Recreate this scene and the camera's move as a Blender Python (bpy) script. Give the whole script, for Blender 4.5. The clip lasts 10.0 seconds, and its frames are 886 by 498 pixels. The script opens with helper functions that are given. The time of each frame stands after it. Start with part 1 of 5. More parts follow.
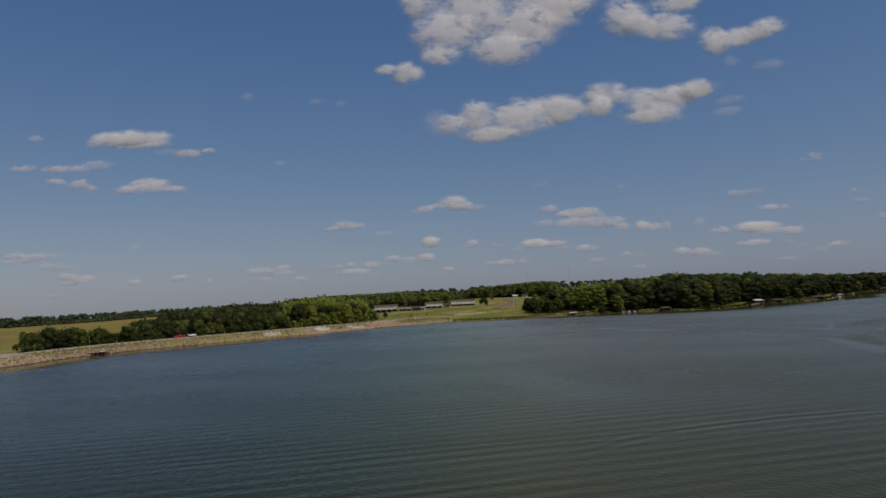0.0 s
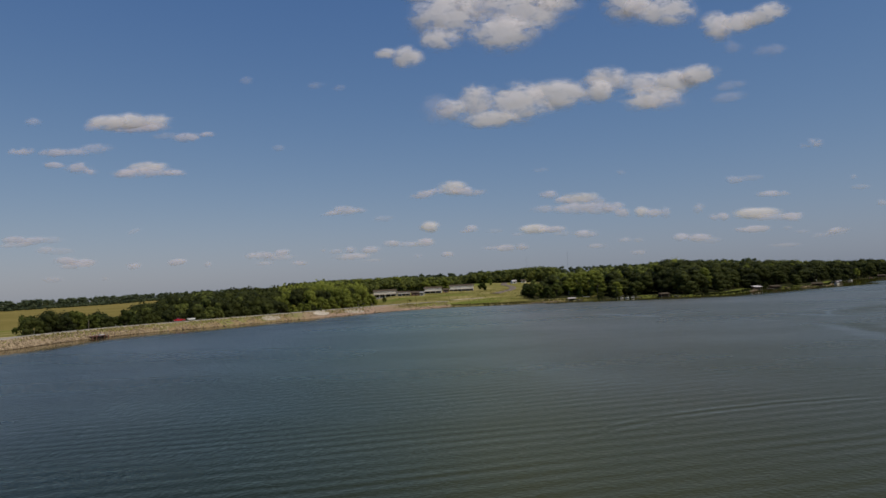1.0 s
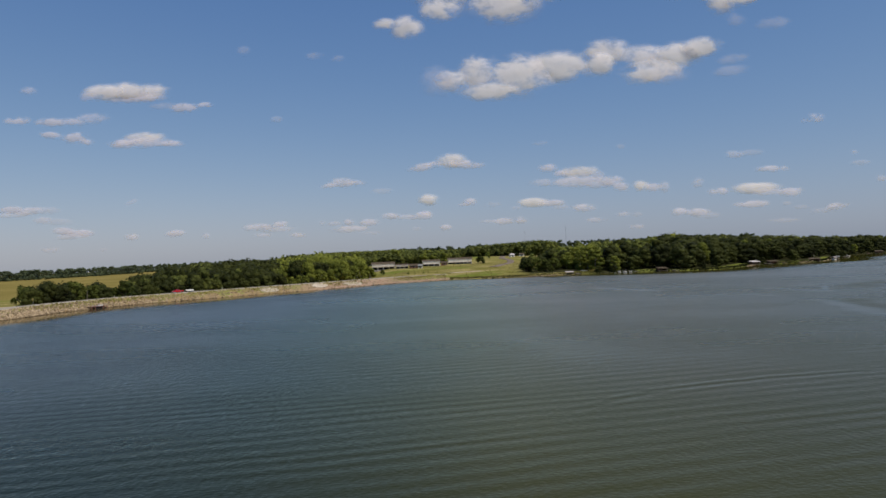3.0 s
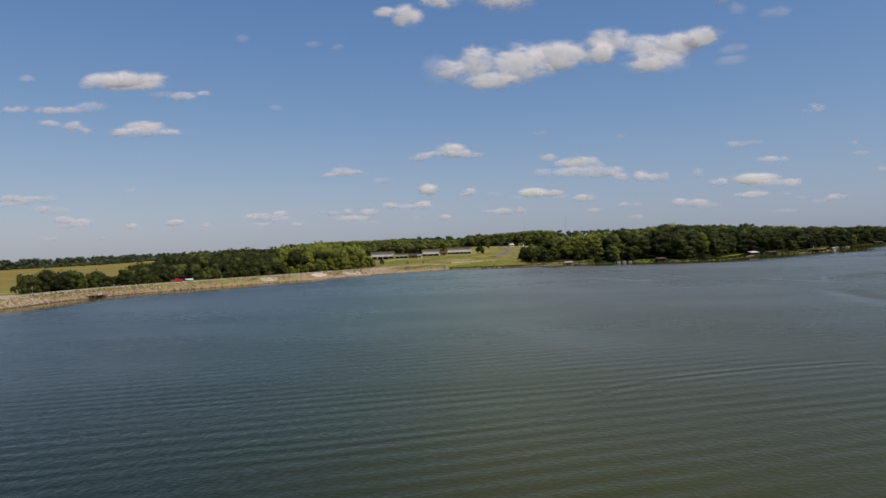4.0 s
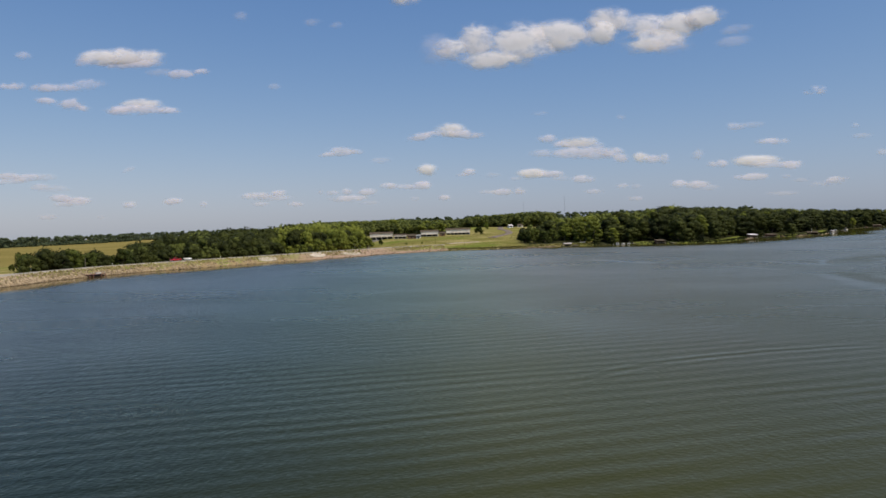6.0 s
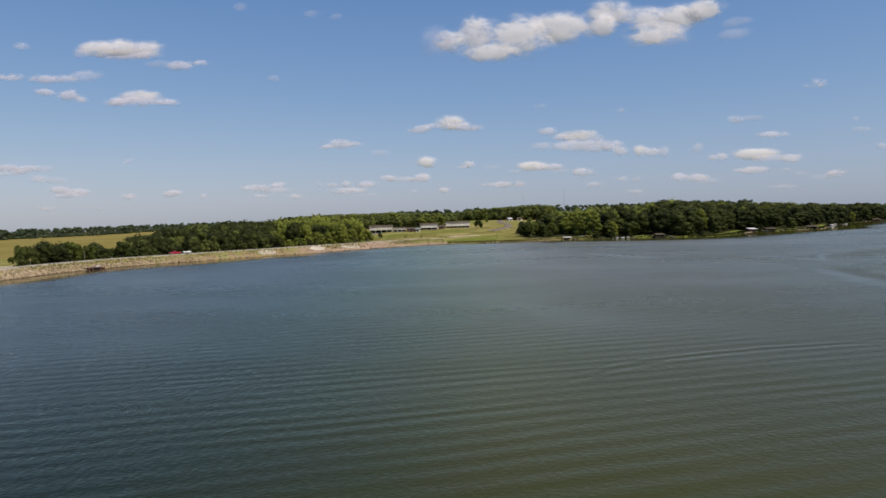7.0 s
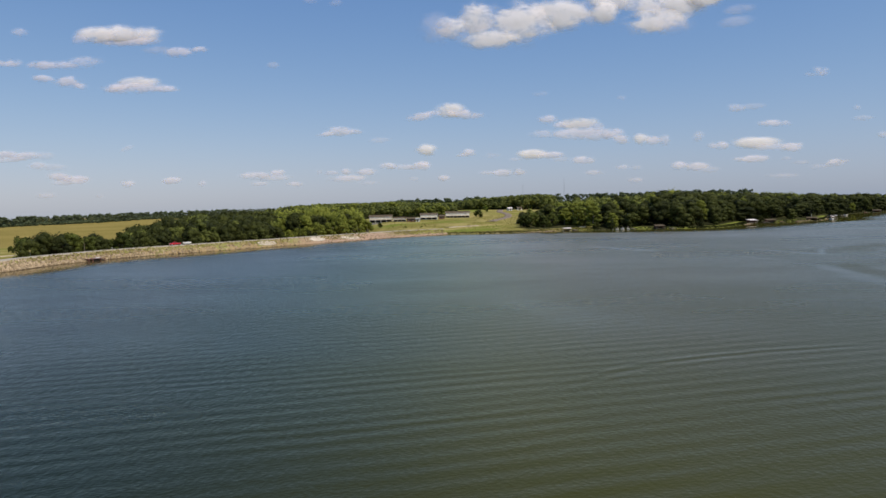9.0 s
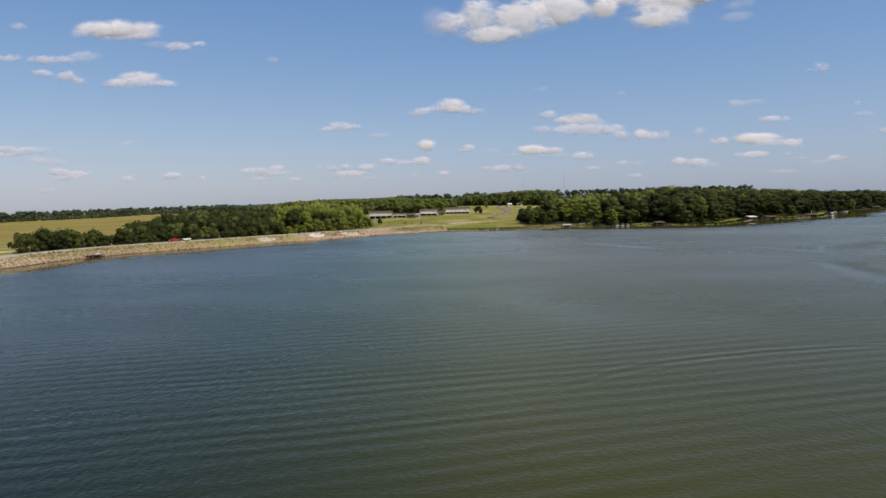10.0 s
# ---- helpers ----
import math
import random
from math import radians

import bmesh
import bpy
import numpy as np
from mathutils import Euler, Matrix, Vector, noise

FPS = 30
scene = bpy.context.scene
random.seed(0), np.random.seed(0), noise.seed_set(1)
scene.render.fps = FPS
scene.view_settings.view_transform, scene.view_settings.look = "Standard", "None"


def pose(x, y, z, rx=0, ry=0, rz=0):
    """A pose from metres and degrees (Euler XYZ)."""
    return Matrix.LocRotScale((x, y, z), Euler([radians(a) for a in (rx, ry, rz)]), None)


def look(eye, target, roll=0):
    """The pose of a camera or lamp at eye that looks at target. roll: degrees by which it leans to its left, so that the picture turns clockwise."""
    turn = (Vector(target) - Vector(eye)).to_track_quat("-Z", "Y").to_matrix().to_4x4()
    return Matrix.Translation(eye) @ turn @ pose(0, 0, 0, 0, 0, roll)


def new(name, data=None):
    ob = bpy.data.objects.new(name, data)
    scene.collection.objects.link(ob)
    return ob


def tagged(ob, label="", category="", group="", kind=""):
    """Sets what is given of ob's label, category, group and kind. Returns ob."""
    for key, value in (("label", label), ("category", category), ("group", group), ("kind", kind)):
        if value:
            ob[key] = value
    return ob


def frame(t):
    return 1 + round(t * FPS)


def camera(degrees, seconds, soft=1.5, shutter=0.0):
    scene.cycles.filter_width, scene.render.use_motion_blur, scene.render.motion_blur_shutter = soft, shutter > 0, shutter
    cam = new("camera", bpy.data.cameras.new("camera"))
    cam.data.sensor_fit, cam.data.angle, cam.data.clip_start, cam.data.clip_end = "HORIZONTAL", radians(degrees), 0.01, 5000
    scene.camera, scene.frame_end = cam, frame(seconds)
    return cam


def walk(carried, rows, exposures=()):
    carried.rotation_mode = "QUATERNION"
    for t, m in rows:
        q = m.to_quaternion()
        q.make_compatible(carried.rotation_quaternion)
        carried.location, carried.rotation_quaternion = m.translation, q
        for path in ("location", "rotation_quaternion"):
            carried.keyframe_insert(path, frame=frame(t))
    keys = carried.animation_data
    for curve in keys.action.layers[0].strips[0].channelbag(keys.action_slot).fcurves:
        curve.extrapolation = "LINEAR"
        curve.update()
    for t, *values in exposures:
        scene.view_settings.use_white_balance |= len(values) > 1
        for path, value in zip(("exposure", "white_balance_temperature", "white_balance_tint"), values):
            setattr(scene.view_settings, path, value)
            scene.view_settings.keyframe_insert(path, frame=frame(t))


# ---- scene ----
# seconds, eye x, y, z, pitch up, lean to the left, turn to the right (degrees)
PATH = [
    (0.0, 0.12, -0.64, 17.58, 3.555, -2.946, -0.146),
    (0.5, 0.11, -0.61, 17.58, 2.963, -2.836, -0.127),
    (1.0, 0.11, -0.58, 17.58, 2.327, -2.704, -0.127),
    (1.5, 0.10, -0.54, 17.58, 1.716, -2.581, -0.132),
    (2.0, 0.10, -0.51, 17.58, 1.252, -2.517, -0.109),
    (2.5, 0.09, -0.48, 17.58, 0.621, -2.408, -0.095),
    (4.0, 0.07, -0.38, 17.55, -0.733, -2.188, -0.078),
    (4.5, 0.07, -0.35, 17.56, -1.228, -2.067, -0.058),
    (5.0, 0.06, -0.32, 17.60, -1.630, -1.998, -0.047),
    (5.5, 0.05, -0.29, 17.66, -2.019, -1.923, -0.040),
    (7.0, 0.04, -0.19, 18.30, -2.968, -1.727, -0.002),
    (7.5, 0.03, -0.16, 18.84, -3.297, -1.656, 0.006),
    (8.0, 0.02, -0.13, 19.37, -3.523, -1.639, 0.003),
    (8.5, 0.02, -0.10, 19.79, -3.835, -1.583, 0.001),
    (9.0, 0.01, -0.06, 20.12, -3.986, -1.570, -0.008),
    (9.5, 0.01, -0.03, 20.42, -4.183, -1.547, -0.005),
    (10.0, -0.00, 0.00, 20.70, -4.367, -1.500, -0.000),
]
cam = camera(64.98, 10.0, 1.5)
walk(cam, [(t, pose(x, y, z, 90 + pitch, 0, -turn) @ pose(0, 0, 0, 0, 0, lean)) for t, x, y, z, pitch, lean, turn in PATH],
     [(0.0, -0.72), (1.0, -0.5), (2.5, -0.22), (4.0, -0.09), (5.5, 0.0), (7.0, 0.07), (10.0, 0.17)])

# ---- sky, sun ----
SUN_AZ, SUN_EL = 126.0, 58.0
world = bpy.data.worlds.new("sky")
scene.world = world
world.use_nodes = True
wn = world.node_tree
wn.nodes.clear()
sky = wn.nodes.new("ShaderNodeTexSky")
sky.sky_type, sky.sun_disc = "NISHITA", False
sky.sun_elevation, sky.sun_rotation = radians(SUN_EL), radians(SUN_AZ)
sky.altitude, sky.air_density, sky.dust_density, sky.ozone_density = 300, 1.0, 0.15, 4.0
background = wn.nodes.new("ShaderNodeBackground")
background.inputs["Strength"].default_value = 0.12
world_out = wn.nodes.new("ShaderNodeOutputWorld")
# hazy late-summer air: each colour of the sky is a product of powers of the clear sky's red, green and blue
split = wn.nodes.new("ShaderNodeSeparateColor")
join = wn.nodes.new("ShaderNodeCombineColor")
wn.links.new(sky.outputs[0], split.inputs[0])


def sky_math(op, a, b):
    node = wn.nodes.new("ShaderNodeMath")
    node.operation = op
    for sock, v in zip(node.inputs, (a, b)):
        if isinstance(v, float):
            sock.default_value = v
        else:
            wn.links.new(v, sock)
    return node.outputs[0]


for k, (gain, *powers) in enumerate(((0.287, 0.211, 0.604, 0.446), (0.625, -0.048, 0.452, 0.515), (1.67, -0.235, 0.235, 0.489))):
    mixed = gain
    for j, p in enumerate(powers):
        mixed = sky_math("MULTIPLY", mixed, sky_math("POWER", split.outputs[j], p))
    wn.links.new(mixed, join.inputs[k])
wn.links.new(join.outputs[0], background.inputs["Color"])
wn.links.new(background.outputs[0], world_out.inputs["Surface"])

lamp = bpy.data.lights.new("sun", "SUN")
lamp.energy, lamp.angle, lamp.color = 4.0, radians(0.53), (1.0, 0.94, 0.84)
sun = new("sun", lamp)
to_sun = Vector((math.sin(radians(SUN_AZ)) * math.cos(radians(SUN_EL)), math.cos(radians(SUN_AZ)) * math.cos(radians(SUN_EL)), math.sin(radians(SUN_EL))))
sun.matrix_world = look((to_sun * 800)[:], (0, 0, 0))
tagged(sun, kind="structure")


# ---- materials ----
class Mat:
    """A node material with a few shorthands."""

    def __init__(self, name, rough=0.8, metal=0.0):
        self.m = bpy.data.materials.new(name)
        self.m.use_nodes = True
        self.t = self.m.node_tree
        self.b = self.t.nodes["Principled BSDF"]
        self.out = self.t.nodes["Material Output"]
        self.b.inputs["Roughness"].default_value = rough
        self.b.inputs["Metallic"].default_value = metal

    def n(self, kind, **vals):
        node = self.t.nodes.new(kind)
        for k, v in vals.items():
            node.inputs[k.replace("_", " ")].default_value = v
        return node

    def link(self, a, b):
        self.t.links.new(a, b)

    def where(self, scale=(1, 1, 1)):
        """Position in metres, stretched."""
        g = self.t.nodes.new("ShaderNodeNewGeometry")
        m = self.t.nodes.new("ShaderNodeMapping")
        m.inputs["Scale"].default_value = scale
        self.link(g.outputs["Position"], m.inputs["Vector"])
        return m.outputs[0]

    def noise(self, size, detail=4.0, rough=0.55, vec=None, warp=0.0):
        """Noise with features of that size in metres."""
        node = self.n("ShaderNodeTexNoise", Scale=1.0 / size, Detail=detail, Roughness=rough, Distortion=warp)
        self.link(vec or self.where(), node.inputs["Vector"])
        return node.outputs["Fac"]

    def ramp(self, fac, stops):
        node = self.t.nodes.new("ShaderNodeValToRGB")
        e = node.color_ramp.elements
        while len(e) < len(stops):
            e.new(0.5)
        for el, (p, c) in zip(e, stops):
            el.position, el.color = p, (*c, 1.0)
        self.link(fac, node.inputs[0])
        return node.outputs[0]

    def val(self, fac, lo, hi, to_lo=0.0, to_hi=1.0):
        node = self.n("ShaderNodeMapRange", From_Min=lo, From_Max=hi, To_Min=to_lo, To_Max=to_hi)
        node.interpolation_type = "SMOOTHSTEP"
        self.link(fac, node.inputs["Value"])
        return node.outputs[0]

    def mix(self, fac, a, b, how="MIX"):
        node = self.t.nodes.new("ShaderNodeMix")
        node.data_type, node.blend_type = "RGBA", how
        for sock, v in ((node.inputs[0], fac), (node.inputs[6], a), (node.inputs[7], b)):
            if isinstance(v, (int, float)):
                sock.default_value = v
            elif isinstance(v, tuple):
                sock.default_value = (*v, 1.0)
            else:
                self.link(v, sock)
        return node.outputs[2]

    def math(self, op, a, b=0.0, c=0.0):
        node = self.t.nodes.new("ShaderNodeMath")
        node.operation = op
        for sock, v in zip(node.inputs, (a, b, c)):
            if isinstance(v, (int, float)):
                sock.default_value = v
            else:
                self.link(v, sock)
        return node.outputs[0]

    def colour(self, v):
        if isinstance(v, tuple):
            self.b.inputs["Base Color"].default_value = (*v, 1.0)
        else:
            self.link(v, self.b.inputs["Base Color"])
        return self

    def bump(self, h, strength, dist):
        node = self.n("ShaderNodeBump", Strength=strength, Distance=dist)
        self.link(h, node.inputs["Height"])
        self.link(node.outputs[0], self.b.inputs["Normal"])
        return node


def plain(name, c, rough=0.7, metal=0.0, size=0.6, vary=0.25):
    """Painted, wooden or metal surface with two scales of wear."""
    m = Mat(name, rough, metal)
    m.b.inputs["Specular IOR Level"].default_value = 0.0 if rough > 0.8 else 0.4
    dark = tuple(x * (1 - vary) for x in c)
    light = tuple(min(1.0, x * (1 + 0.5 * vary)) for x in c)
    big = m.ramp(m.noise(size * 4), [(0.3, dark), (0.7, light)])
    fine = m.ramp(m.noise(size * 0.3), [(0.3, (0.82, 0.82, 0.82)), (0.7, (1.05, 1.05, 1.05))])
    m.colour(m.mix(1.0, big, fine, "MULTIPLY"))
    m.bump(m.noise(size * 0.25), 0.3, 0.01)
    return m.m


def foliage(name, dark, light, through_light=0.25):
    m = Mat(name, 0.65)
    info = m.t.nodes.new("ShaderNodeObjectInfo")
    geo = m.t.nodes.new("ShaderNodeNewGeometry")
    tree = m.math("ADD", m.math("MULTIPLY", m.noise(13, 2), 1.15), m.math("MULTIPLY", info.outputs["Random"], 0.42))
    leaf = m.math("MULTIPLY_ADD", geo.outputs["Random Per Island"], 0.3, m.math("SUBTRACT", tree, 0.45))
    col = m.ramp(leaf, [(0.05, dark), (0.75, light)])
    m.colour(col)
    m.b.inputs["Specular IOR Level"].default_value = 0.08
    tr = m.n("ShaderNodeBsdfTranslucent")
    m.link(col, tr.inputs["Color"])
    mixer = m.n("ShaderNodeMixShader", Fac=through_light)
    m.link(m.b.outputs[0], mixer.inputs[1])
    m.link(tr.outputs[0], mixer.inputs[2])
    m.link(mixer.outputs[0], m.out.inputs["Surface"])
    return m.m


# oak leaves darkened in colour for the shaded front of the woods
M_OAK_SHADED = foliage("shaded_oak_foliage", (0.0085, 0.012, 0.005), (0.06, 0.066, 0.0145), 0.18)
M_COTTON = foliage("cottonwood_foliage", (0.12, 0.136, 0.024), (0.26, 0.275, 0.048), 0.4)
M_WILLOW = foliage("willow_foliage", (0.10, 0.13, 0.02), (0.27, 0.3, 0.05))
M_SCRUB = foliage("scrub_foliage", (0.022, 0.032, 0.009), (0.12, 0.135, 0.027), 0.3)
# leaf colour lightened for haze on the hill; also serves as sunlit crowns
M_HILL = foliage("hill_foliage", (0.055, 0.066, 0.02), (0.235, 0.25, 0.058), 0.32)
# distance haze is put into these leaves: paler and bluer than near ones
M_FAR = foliage("hazed_far_foliage", (0.042, 0.056, 0.03), (0.115, 0.135, 0.066))
M_BARK = plain("bark", (0.12, 0.095, 0.07), 0.9, size=0.5, vary=0.4)
M_PALE_BARK = plain("pale_bark", (0.36, 0.31, 0.25), 0.9, size=0.5, vary=0.4)


def water_material():
    m = Mat("lake_water", 0.12)
    big = m.noise(90, 3, vec=m.where((0.45, 1.0, 1.0)))
    geo0 = m.t.nodes.new("ShaderNodeNewGeometry")
    sep0 = m.t.nodes.new("ShaderNodeSeparateXYZ")
    m.link(geo0.outputs["Position"], sep0.inputs[0])
    # body colour runs teal to olive with X, painting sunlight scattered back by the water
    scatter_side = m.val(m.math("ADD", sep0.outputs["X"], m.math("MULTIPLY_ADD", big, 60.0, -30.0)), -38, 14)
    body = m.mix(scatter_side, (0.0125, 0.0178, 0.0115), (0.041, 0.041, 0.0092))
    depth = m.n("ShaderNodeBsdfDiffuse")
    gloss = m.n("ShaderNodeBsdfGlossy")
    # reflection tinted by position across the lake, lens corner falloff worked in
    m.link(m.mix(m.val(sep0.outputs["X"], -5, 40), m.mix(m.val(sep0.outputs["X"], -70, -12), (0.9, 0.9, 0.83), (0.89, 0.94, 0.78)), (1.0, 0.92, 0.82)), gloss.inputs["Color"])
    # long swell lines, a boat's old wake, wind ripple, fine chop
    tilt = m.t.nodes.new("ShaderNodeMapping")
    tilt.inputs["Rotation"].default_value = (0, 0, radians(-13))
    geo = m.t.nodes.new("ShaderNodeNewGeometry")
    m.link(geo.outputs["Position"], tilt.inputs["Vector"])
    wave = m.n("ShaderNodeTexWave", Scale=0.105, Distortion=4.5, Detail=3.0, Detail_Scale=0.7, Detail_Roughness=0.6)
    wave.wave_type, wave.bands_direction, wave.wave_profile = "BANDS", "Y", "SIN"
    m.link(stretch_of(m, tilt, (0.22, 1.0, 1.0)), wave.inputs["Vector"])
    patch = m.math("MULTIPLY", m.val(m.noise(16, 3, vec=m.where((0.45, 1.0, 1.0))), 0.3, 0.68, 0.22, 1.0), m.val(sep0.outputs["Y"], 60, 135, 1.0, 0.0))
    swell = m.math("MULTIPLY", m.math("SUBTRACT", wave.outputs["Fac"], 0.5), m.math("MULTIPLY", patch, m.val(scatter_side, 0.0, 1.0, 0.075, 0.085)))
    away = m.t.nodes.new("ShaderNodeVectorMath")
    away.operation = "DISTANCE"
    away.inputs[1].default_value = (53.5, 24.0, 0)
    m.link(geo.outputs["Position"], away.inputs[0])
    r = m.math("ADD", away.outputs["Value"], m.math("MULTIPLY_ADD", m.noise(14, 3), 3.0, -1.5))
    train = m.math("SINE", m.math("MULTIPLY", m.math("SUBTRACT", r, 65.6), 2.5))
    fade = m.math("MULTIPLY", m.val(r, 59.5, 64.5, 0.0, 1.0), m.math("MULTIPLY", m.val(r, 65.0, 67.0, 1.0, 0.0), m.math("MULTIPLY", m.val(sep0.outputs["X"], 7, 22), m.val(sep0.outputs["X"], 34, 78, 1.0, 0.0))))
    wake = m.math("MULTIPLY", train, m.math("MULTIPLY", fade, -0.04))
    shelter = m.t.nodes.new("ShaderNodeVertexColor")
    shelter.layer_name = "shelter"
    split = m.t.nodes.new("ShaderNodeSeparateColor")
    m.link(shelter.outputs[0], split.inputs[0])
    open_water = m.math("SUBTRACT", 1.0, split.outputs[0])
    # brown by the dam foot: shallow water, with the bank's reflection painted in
    m.link(m.mix(m.math("MULTIPLY", split.outputs[1], 0.85), body, (0.085, 0.055, 0.026)), depth.inputs["Color"])
    ripple = m.math("MULTIPLY", m.math("SUBTRACT", m.noise(0.7, 3, 0.6, vec=m.where((1.15, 0.85, 1.0))), 0.5), m.val(scatter_side, 0.0, 1.0, 0.13, 0.075))
    chop = m.math("MULTIPLY", m.math("SUBTRACT", m.noise(0.35, 2, 0.5, vec=stretch_of(m, tilt, (0.6, 1.0, 1.0))), 0.5), 0.06)
    # groups of wavelets that the wind drives down the lake
    groups = m.math("SUBTRACT", m.noise(1.0, 3, 0.65, vec=m.where((1.7, 0.55, 1.0))), 0.5)
    gust = m.math("MULTIPLY", groups, m.math("MULTIPLY", m.val(scatter_side, 0.0, 1.0, 0.26, 0.12), m.val(sep0.outputs["Y"], 35, 110, 0.08, 1.0)))
    calm = m.val(m.noise(75, 4, vec=m.where((0.22, 1.0, 1.0))), 0.36, 0.64, 0.55, 1.0)
    smooth = 1.0
    for a, b, w in (((93, 218), (100, 204), 1.0), ((110, 243), (115, 229), 1.5), ((115, 230), (120.5, 216), 2.6), ((120, 219), (131, 240), 1.1), 
                    ((139, 223), (149, 229), 1.1), ((59, 281), (77, 247), 3)):
        smooth = m.math("MULTIPLY", smooth, slick(m, geo, a, b, w))
    for a, b, w, amount in (((12, 140), (26, 110), 6, 0.3), ((101, 190), (98, 165), 2.6, 0.55), ((98, 166), (93, 138), 4.4, 0.5)):
        smooth = m.math("MULTIPLY", smooth, slick(m, geo, a, b, w, amount))
    ruffled = m.math("MULTIPLY", slick(m, geo, (134, 230), (163, 256), 7), slick(m, geo, (109, 190), (102, 156), 4))
    calm = m.math("MULTIPLY", m.math("MULTIPLY", calm, smooth), m.math("MULTIPLY_ADD", open_water, 0.97, 0.03))
    rough = m.val(m.noise(60, 3, vec=m.where((0.3, 1.0, 1.0))), 0.35, 0.7, 0.26, 0.34)
    m.link(m.math("MULTIPLY", rough, m.math("MULTIPLY_ADD", open_water, 0.9, 0.1)), gloss.inputs["Roughness"])
    small = m.math("MULTIPLY", m.math("ADD", ripple, chop), m.val(sep0.outputs["Y"], 100, 240, 1.0, 0.35))
    total = m.math("ADD", m.math("ADD", m.math("MULTIPLY", swell, m.math("MULTIPLY_ADD", open_water, 0.9, 0.1)), wake), m.math("MULTIPLY", m.math("ADD", small, gust), calm))
    relief = m.n("ShaderNodeBump", Strength=0.8, Distance=1.0)
    m.link(total, relief.inputs["Height"])
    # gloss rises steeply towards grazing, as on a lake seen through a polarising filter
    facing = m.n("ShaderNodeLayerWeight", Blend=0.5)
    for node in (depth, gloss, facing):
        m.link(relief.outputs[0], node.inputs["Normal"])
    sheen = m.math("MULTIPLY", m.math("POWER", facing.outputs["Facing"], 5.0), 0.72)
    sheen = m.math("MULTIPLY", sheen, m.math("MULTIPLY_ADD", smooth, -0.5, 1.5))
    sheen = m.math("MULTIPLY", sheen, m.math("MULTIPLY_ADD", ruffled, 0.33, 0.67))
    sheen = m.math("MULTIPLY", sheen, m.math("MULTIPLY_ADD", m.math("MULTIPLY", groups, m.val(scatter_side, 0.0, 1.0, 1.1, 0.5)), m.math("MULTIPLY", open_water, smooth), 1.0))
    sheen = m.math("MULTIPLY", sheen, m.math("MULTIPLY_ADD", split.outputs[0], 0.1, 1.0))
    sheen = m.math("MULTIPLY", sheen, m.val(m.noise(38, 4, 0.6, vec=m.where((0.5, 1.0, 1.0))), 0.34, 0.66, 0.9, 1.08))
    # reflection weakened towards the right, partly for lens falloff
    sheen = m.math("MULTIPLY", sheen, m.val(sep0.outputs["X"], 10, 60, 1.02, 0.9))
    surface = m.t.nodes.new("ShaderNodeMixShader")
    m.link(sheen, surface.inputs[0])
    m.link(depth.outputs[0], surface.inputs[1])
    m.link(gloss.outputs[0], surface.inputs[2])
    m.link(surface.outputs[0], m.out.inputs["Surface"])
    return m.m


def slick(m, geo, a, b, w, amount=0.75):
    """Lower ripple along a streak of smooth water from a to b."""
    ax, ay = a
    dx, dy = b[0] - ax, b[1] - ay
    size = math.hypot(dx, dy)
    sep = m.t.nodes.new("ShaderNodeSeparateXYZ")
    m.link(geo.outputs["Position"], sep.inputs[0])
    px, py = m.math("SUBTRACT", sep.outputs["X"], ax), m.math("SUBTRACT", sep.outputs["Y"], ay)
    along = m.math("ADD", m.math("MULTIPLY", px, dx / size), m.math("MULTIPLY", py, dy / size))
    side = m.math("ABSOLUTE", m.math("ADD", m.math("ADD", m.math("MULTIPLY", px, -dy / size), m.math("MULTIPLY", py, dx / size)), m.math("MULTIPLY_ADD", m.noise(20, 4, 0.6), 2.2 * w + 1.5, -1.1 * w - 0.75)))
    on = m.math("MULTIPLY", m.val(side, w * 0.3, w * 1.4, 1.0, 0.0), m.math("MULTIPLY", m.val(along, -6, 8), m.val(along, size - 8, size + 6, 1.0, 0.0)))
    return m.math("MULTIPLY_ADD", on, -amount, 1.0)


def stretch_of(m, node, scale):
    s = m.t.nodes.new("ShaderNodeMapping")
    s.inputs["Scale"].default_value = scale
    m.link(node.outputs[0], s.inputs["Vector"])
    return s.outputs[0]


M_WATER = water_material()


